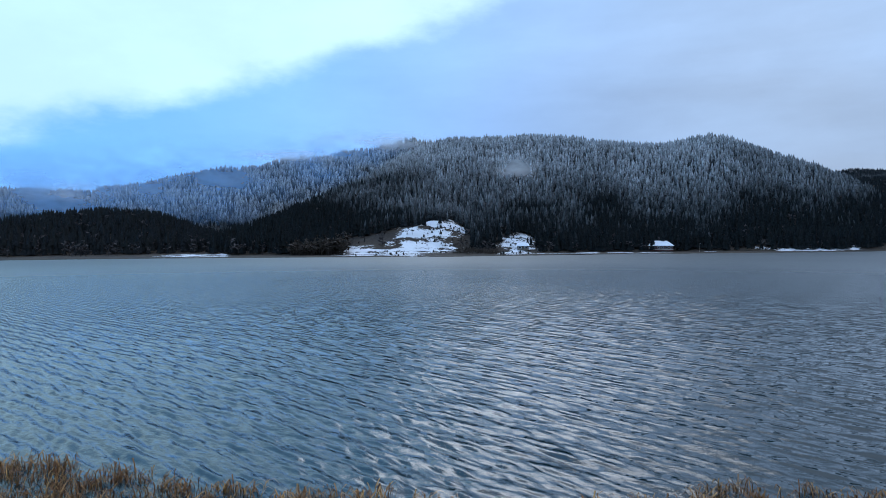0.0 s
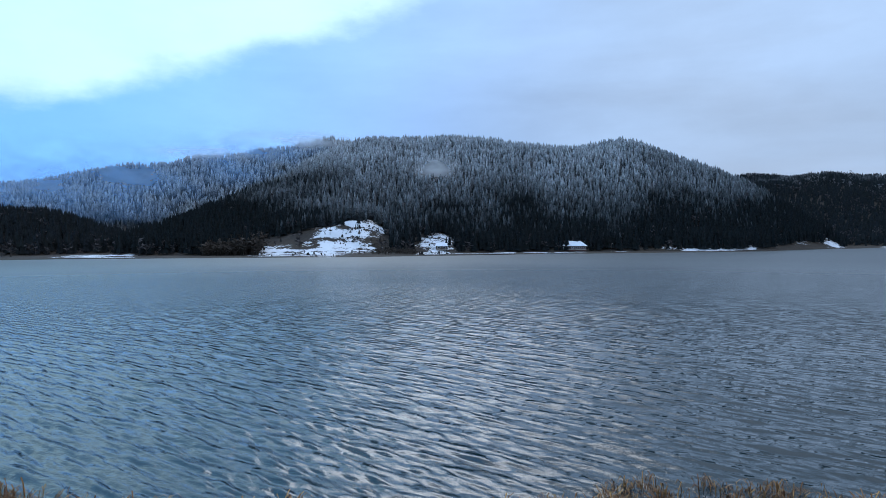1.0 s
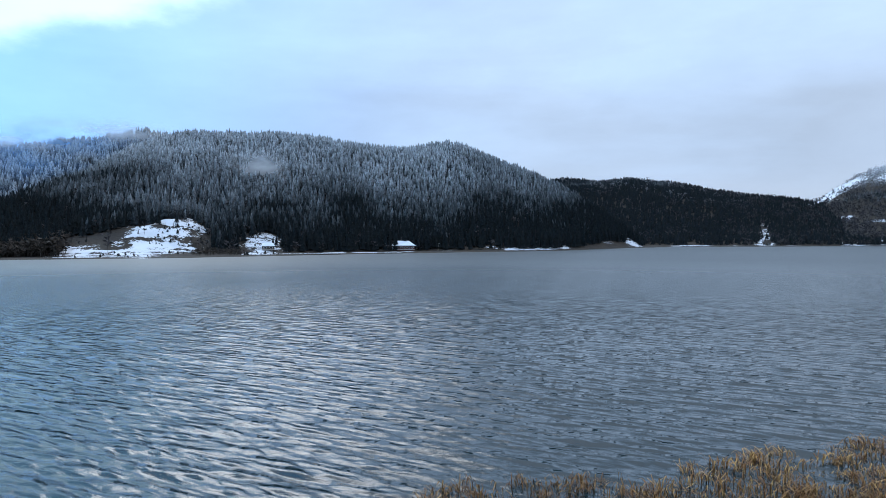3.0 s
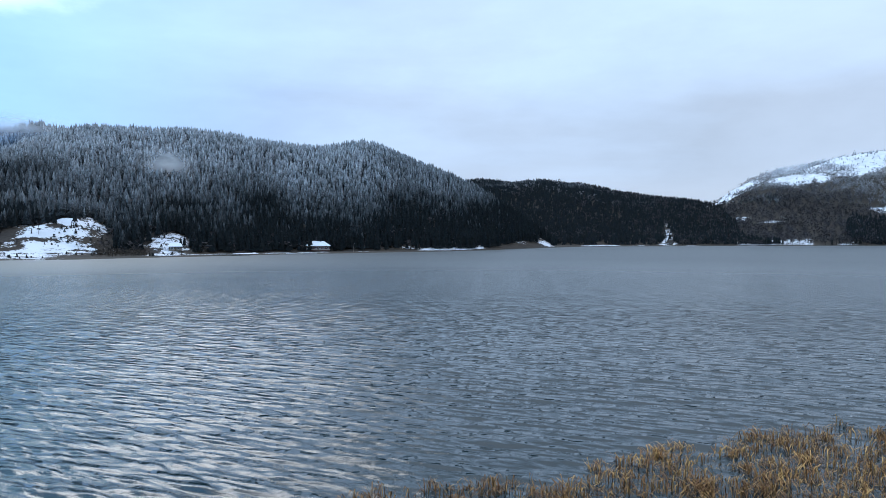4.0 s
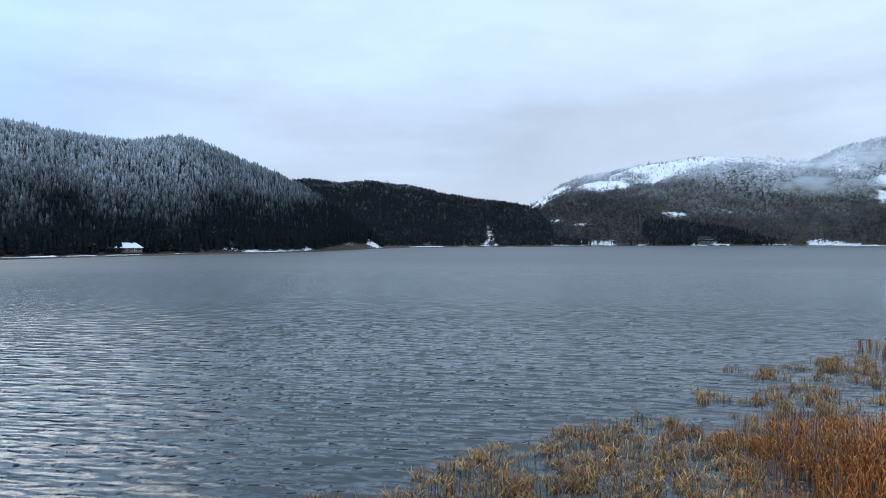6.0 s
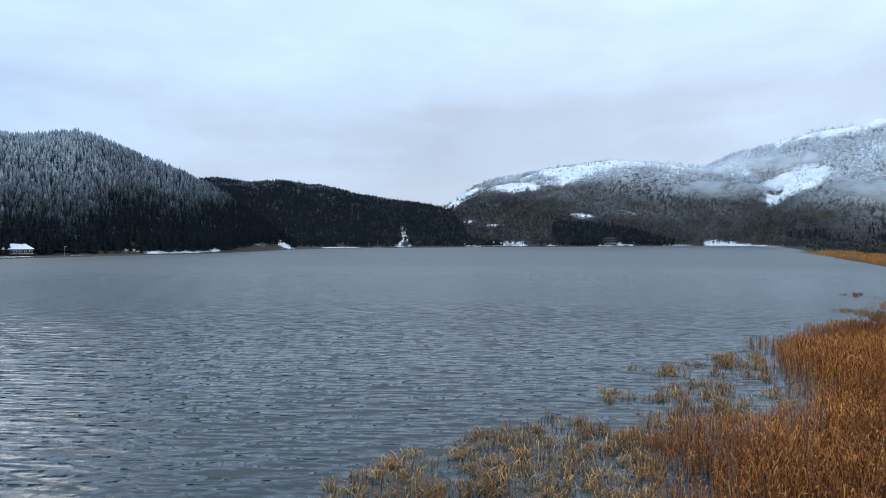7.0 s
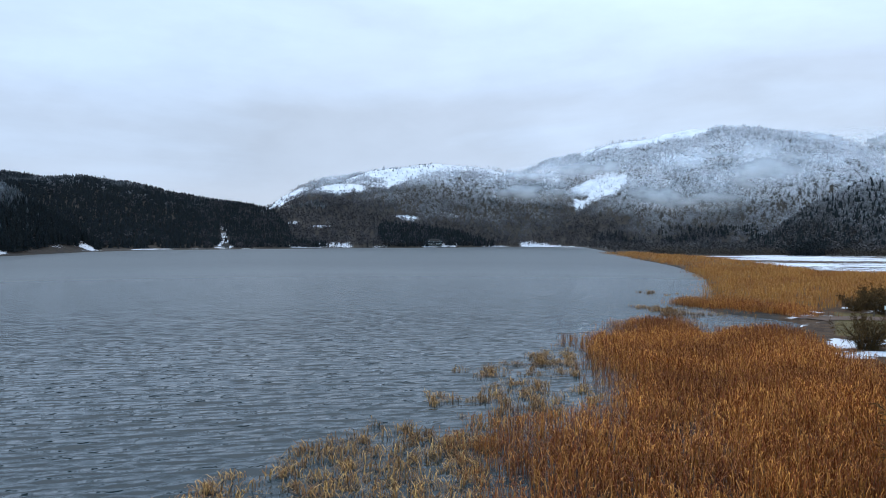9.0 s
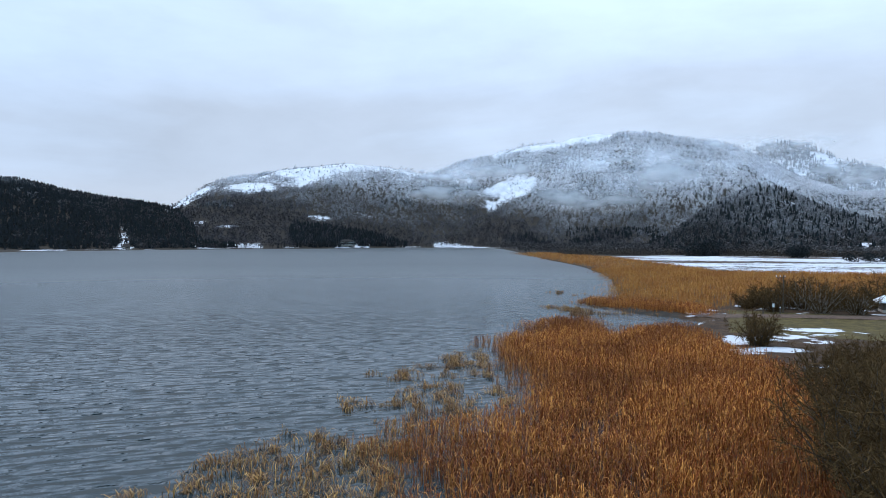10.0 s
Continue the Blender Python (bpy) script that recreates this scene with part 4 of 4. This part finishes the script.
def jetty(at, turn, long, deep):
    deck = empty("jetty", at, turn)
    part("deck", boxes((0, 0, 0.55, long, deep, 0.16), bevel=0.03), M_TIMBER, deck)
    part("snow", boxes((0, 0.2, 0.74, long * 0.97, deep * 0.8, 0.2), bevel=0.08), M_SNOW, deck, "snow lying on the boards")
    for i in range(int(long / 3) + 1):
        bm = bmesh.new()
        rod(bm, (-long / 2 + 0.3 + i * 3, -deep / 2 + 0.2, -1.5), (-long / 2 + 0.3 + i * 3, -deep / 2 + 0.2, 1.0), 0.12, 0.12, 7)
        part("pile", bm, M_TIMBER, deck)
    return tagged(deck, "low timber jetty covered with snow at the shore", "jetty")


def track():
    """The red earth track behind the reeds, with a snowy verge strip."""
    knots = [(87.5, 134), (89, 141), (91.4, 151), (94, 154.5), (96.4, 156.5), (99.5, 159), (102.3, 161.5), (106, 166), (112, 175), (125, 200)]
    az = np.arange(90.6, 125, 0.25)
    mid = curve(az, knots, 1)
    x, y = mid * np.sin(np.radians(az)), mid * np.cos(np.radians(az))
    tx, ty = np.gradient(x), np.gradient(y)
    ln = np.hypot(tx, ty)
    nx, ny = -ty / ln, tx / ln
    rows = []
    for j, (off, lift) in enumerate(((-3.2, 0.02), (-2.7, 0.10), (-1.3, 0.05), (0, 0.12), (1.3, 0.05), (2.7, 0.10), (3.2, 0.02))):
        wob = fbm(x + off * 9, y, 5, 700, 3) * 0.5
        px, py = x + nx * (off + wob), y + ny * (off + wob)
        z, _ = land(np.degrees(np.arctan2(px, py)), np.hypot(px, py))
        rows.append(np.stack([px, py, z + lift + 0.06], -1))
    v = np.stack(rows, 1).reshape(-1, 3)
    f, sizes = grid_faces(len(az), 7, False)
    ob = mesh_object("track", v, f, sizes, M_TRACK, True)
    tagged(ob, "rutted red-brown earth track between grass verges", "track", kind="structure")


track()


def reed_clump(at, seed, tall, mat):
    """A lone clump of reeds standing in the water."""
    g = np.random.default_rng(seed)
    verts, faces = [], []
    for i in range(9):
        v, f = tuft_template(seed * 20 + i, 6, 0.25, True, 0.5, 2.2)
        v = v * (tall, tall, tall * g.uniform(0.7, 1.1)) + (g.normal(0, 0.45), g.normal(0, 0.45), 0)
        faces.append(f + sum(len(q) for q in verts))
        verts.append(v)
    ob = raw_part("reed_clump", np.concatenate(verts), np.concatenate(faces), mat)
    ob.location = at
    return tagged(ob, "lone clump of yellow reeds standing in open water", "reeds", kind="stuff")


for i, (a, rr, tall) in enumerate(((79.6, 205, 1.4), (79.9, 209, 1.2), (78.9, 208, 0.8), (80.9, 200, 0.9), (81.6, 206, 0.8), (64.2, 83, 0.9))):
    reed_clump(Vector((rr * math.sin(radians(a)), rr * math.cos(radians(a)), -0.25)), i + 1, tall, M_REED_WET)

# trees and scrub of the far shore
rng = np.random.default_rng(3)
for i in range(46):
    a = rng.uniform(-17.5, 34)
    if -7.5 < a < 3 or 4.2 < a < 7.6:
        continue
    rr = float(curve(np.array([a]), SHORE, 1)[0]) + rng.uniform(46, 72)
    tagged(fir_tree(spot(a, rr, -0.3), rng.uniform(14, 22), 100 + i, M_PINE), "dark green fir standing at the edge of the lake", "tree", "shoreline firs")
for i in range(26):
    a = rng.uniform(57, 68)
    if 61.6 < a < 63.4:
        continue
    rr = float(curve(np.array([a]), SHORE, 1)[0]) + rng.uniform(24, 55)
    tagged(fir_tree(spot(a, rr, -0.3), rng.uniform(13, 21), 220 + i, M_PINE), "dark fir among leafless trees by the far shore", "tree", "far shore firs")
for i in range(16):
    a, rr = (rng.uniform(-6.5, 2.5), rng.uniform(552, 600)) if i < 11 else (rng.uniform(4.3, 7.4), rng.uniform(565, 600))
    tagged(fir_tree(spot(a, rr, -0.2), rng.uniform(2.4, 5.2), 170 + i, M_PINE), "small dark fir on the snowy knoll", "tree", "knoll firs")


def scrub_belt(name, count, a0, a1, r0, r1, high, mat, seed, label, off_shore=0):
    az, r, x, y, g = spots(count, a0, a1, r0, r1, seed)
    z, which = land(az, r)
    ok = (z > 0.2) & (clearing(az, r, z) < 0.5) & ~inside(MEADOW, x, y) & ~inside(BED_FAR, x, y) & (r > curve(az, SHORE, 1) + off_shore)
    x, y, z = x[ok], y[ok], z[ok]
    h = high * g.uniform(0.5, 1.2, len(x)) * (1 + 0.8 * fbm(x, y, 40, seed, 3))
    return scatter(name, BARE_FAR, x, y, z - 0.3, h, h * 1.7, mat, seed, label, "scrub")


scrub_belt("bare_scrub", 6500, 80, 106, 655, 930, 5.5, M_SCRUB, 45, "low russet scrub along the edge of the snowy meadow", 25)
scrub_belt("bare_scrub", 700, -12.6, -7.8, 520, 570, 9, M_SCRUB, 46, "brown leafless thicket at the foot of the fir forest", 26)
scrub_belt("bare_scrub", 260, 0.8, 4.6, 508, 560, 4, M_SCRUB, 47, "brown leafless bushes beside the snowy knoll", 16)
scrub_belt("bare_scrub", 5200, 68, 106, 700, 1300, 9, M_WOOD_DARK, 41, "brown leafless scrub at the foot of the mountains", 25)
scrub_belt("bare_scrub", 2200, 44, 76, 1010, 1480, 11, M_WOOD_DARK, 42, "dark leafless trees behind the far shore", 22)
scrub_belt("bare_scrub", 1500, -36, 36, 535, 900, 10, M_WOOD_DARK, 43, "brown leafless scrub along the opposite shore", 40)

def evergreen_bush(at, seed, high, wide):
    """A dense evergreen: short trunk and a crown of many small leafy sprays with an uneven outline."""
    g = np.random.default_rng(seed)
    bush = empty("evergreen_bush", at)
    bm = bmesh.new()
    rod(bm, (0, 0, -0.4), (0, 0, high * 0.5), 0.3, 0.12, 7)
    part("trunk", bm, M_BARK, bush)
    lobes = [(g.normal(0, wide * 0.22), g.normal(0, wide * 0.22), high * g.uniform(0.12, 0.62), g.uniform(0.26, 0.40) * min(wide, high)) for _ in range(9)]
    verts, faces = [], []
    for _ in range(1500):
        lx, ly, lz, lr = lobes[g.integers(0, 9)]
        d = g.normal(size=3)
        d = d / np.linalg.norm(d) * lr * g.uniform(0.6, 1.1) * (1.5, 1.5, 1.0)
        o = np.array((lx, ly, max(lz, 0.3))) + d
        o[2] = max(o[2], 0.2)
        u, v = g.normal(size=3), g.normal(size=3)
        w = high * 0.035
        n = len(verts)
        verts += [o - u * w, o + v * w, o + u * w]
        faces.append((n, n + 1, n + 2))
    raw_part("crown", verts, faces, M_PINE, bush)
    return tagged(bush, "dark rounded evergreen standing on the snowy meadow", "bush", "meadow bushes")


for a, rr, hh, ww in ((90.5, 690, 17, 24), (91.2, 700, 18, 24), (97.2, 640, 13, 20), (97.8, 648, 11, 14), (88.2, 800, 11, 20), (101.3, 560, 8, 20), (102.6, 570, 8, 24), (89.3, 780, 10, 18), (93.2, 800, 10, 24)):
    evergreen_bush(spot(a, rr, -0.2), int(a * 10), hh, ww)

# buildings over the water
gabled_house("lake_house", spot(17.5, 612, 0.6), -17, 20, 11, 3.6, 4.0, M_BRICK, "red-walled lake house under a snowy hipped roof", windows=6)
jetty(spot(16.2, 557, 0.1), -16, 24, 4)
jetty(spot(10.8, 527, 0.1), -11, 26, 5)
gabled_house("boat_house", spot(6.6, 566, 0.3), -6, 9, 6, 2.8, 2.4, M_TIMBER, "small timber boat house with snow on its roof", windows=2, hip=0.05)
gabled_house("chalet", spot(45.9, 1046, 0.2), -46, 9, 7, 3.0, 4.0, M_TIMBER, "dark timber chalet below a snowy clearing", M_BARK, windows=2, hip=0.05)
gabled_house("hotel", spot(62.6, 1225, 2.0), -62, 26, 12, 7.5, 3.6, M_CHAR, "dark timber hotel with white window frames", M_CHAR, rows=2, windows=8, category="hotel")
lamp_post(spot(20.4, 610))
lamp_post(spot(18.3, 622))

# things behind the reeds
utility_pole(spot(95.9, 163), -96, 7.9)
small_sign(spot(95.25, 161), -95)
short_post(spot(95.7, 160.5), True)
short_post(spot(94.55, 158), False)
gabled_house("hut", spot(102.9, 177, 0.1), -92, 5.5, 4.5, 2.2, 1.2, M_TIMBER, "low dark hut with snow on its roof", windows=2, hip=0.1, category="hut")
shrub("willow_bush", spot(93.9, 112.5, -0.1), 5, 5.2, 6.4, 36, 11, M_SHRUB, "round leafless willow bush beside patches of snow", "bush", fine=2.6)
for i, a in enumerate((93.4, 94.3, 95.2, 96.2, 97.3, 98.4, 99.5, 100.6, 101.9, 103.4)):
    shrub("hedge_shrub", spot(a, 170 + 5 * math.sin(i * 2.3) + 16 * (i > 7), -0.1), 60 + i, (4.2, 5.8, 6.6, 7.2, 8.0, 7.4, 6.4, 6.8, 8.8, 9.5)[i], 7.5, 22, 9, M_SHRUB, "tall bare shrub in the hedge along the track", "shrub", "hedge along the track", pale=M_PALE_BARK if 3 <= i <= 7 else None, fine=3.4)
for i, (a, rr, hh) in enumerate(((97.6, 52, 7.8), (100.5, 50, 8.6), (98.6, 62, 7.4), (101.5, 64, 7.6), (98.0, 74, 5.8), (100.2, 78, 6.0), (102.6, 76, 6.6), (98.8, 90, 4.2), (101.2, 94, 4.4), (103.8, 56, 8.5),
                                (97.6, 88, 4.0), (99.9, 92, 4.8), (102.4, 90, 5.4), (100.6, 86, 5.2), (103.2, 98, 5.6), (99.4, 46, 5.6), (101.6, 42, 6.2), (97.9, 67, 6.2), (98.9, 40, 3.8))):
    shrub("bare_alder", spot(a, rr, -0.1), 80 + i, hh, hh * 0.9, 16, 11, M_SHRUB, "brown leafless alder thicket at the edge of the reeds", "tree", "alder thicket", fine=2.2)


# ---- mist and painted haze ----
def mat_mist_haze(name, tint, most):
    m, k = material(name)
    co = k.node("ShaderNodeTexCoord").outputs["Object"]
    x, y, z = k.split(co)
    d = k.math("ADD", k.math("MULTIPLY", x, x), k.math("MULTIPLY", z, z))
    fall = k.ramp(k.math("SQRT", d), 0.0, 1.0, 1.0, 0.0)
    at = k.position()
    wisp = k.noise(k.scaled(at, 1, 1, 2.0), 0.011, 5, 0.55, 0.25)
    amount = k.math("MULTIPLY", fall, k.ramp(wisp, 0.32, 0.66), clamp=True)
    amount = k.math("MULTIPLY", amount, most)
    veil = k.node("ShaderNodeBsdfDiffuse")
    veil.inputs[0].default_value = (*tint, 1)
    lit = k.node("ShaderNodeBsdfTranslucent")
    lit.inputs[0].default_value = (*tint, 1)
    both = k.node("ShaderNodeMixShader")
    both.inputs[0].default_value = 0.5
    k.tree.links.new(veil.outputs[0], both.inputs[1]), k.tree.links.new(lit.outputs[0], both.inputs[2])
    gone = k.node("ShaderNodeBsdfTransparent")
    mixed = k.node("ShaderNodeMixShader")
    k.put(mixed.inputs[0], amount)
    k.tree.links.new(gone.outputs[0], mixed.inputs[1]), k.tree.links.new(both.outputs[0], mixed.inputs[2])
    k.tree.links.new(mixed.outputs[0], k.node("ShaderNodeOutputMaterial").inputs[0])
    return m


M_MIST = mat_mist_haze("mist", (0.90, 0.90, 0.92), 0.60)
# blue tint that paints in distance haze
M_PAINTED_HAZE = mat_mist_haze("painted_blue_haze", (0.28, 0.55, 0.98), 0.55)


def mist_haze_bank(az, r, z, wide, high, mat=None):
    """A soft billowing sheet, bulged in the middle, along a slope: drifting low cloud, or painted haze when tinted
    blue.
    """
    u, v = np.meshgrid(np.linspace(-1, 1, 41), np.linspace(-1, 1, 17), indexing="ij")
    x, zz = u, v
    y = -0.35 * np.cos(u * 1.5) * np.cos(v * 1.5) + 0.12 * fbm(u * 10 + az, v * 10, 4, 800, 3)
    verts = np.stack([x, y, zz], -1).reshape(-1, 3)
    f, sizes = grid_faces(41, 17, False)
    ob = mesh_object("mist_haze_bank", verts, f, sizes, mat or M_MIST, True)
    ob.matrix_basis = Matrix.Translation((r * math.sin(radians(az)), r * math.cos(radians(az)), z)) @ Matrix.Rotation(radians(-az), 4, "Z") @ Matrix.Diagonal((wide, 60, high, 1))
    ob.visible_shadow = True
    return tagged(ob, "thin sheet before the wooded slope, white mist or painted blue haze", "mist", kind="stuff")


for a, rr, zz, ww, hh in ((5.8, 790, 92, 46, 22), (-5.5, 1190, 176, 150, 26), (-12, 1180, 150, 120, 16), (-27, 1130, 78, 150, 24), (78, 1650, 185, 150, 36), (83.5, 1500, 98, 150, 48),
                          (100.5, 1850, 170, 190, 46), (91.5, 2030, 265, 220, 44), (54.4, 1600, 140, 70, 26), (87, 1550, 150, 190, 60), (70.5, 1720, 168, 130, 26),
                          (74, 1760, 190, 180, 34), (80, 1480, 110, 220, 44), (88, 1800, 205, 280, 66), (84, 1760, 190, 190, 55), (70, 1560, 120, 170, 34), (97, 2500, 330, 260, 40)):
    mist_haze_bank(a, rr, zz, ww, hh)

# blue sheets added to paint distance haze over the left ridges
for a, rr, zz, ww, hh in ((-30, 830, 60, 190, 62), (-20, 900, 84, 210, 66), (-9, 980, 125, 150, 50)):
    mist_haze_bank(a, rr, zz, ww, hh, M_PAINTED_HAZE)
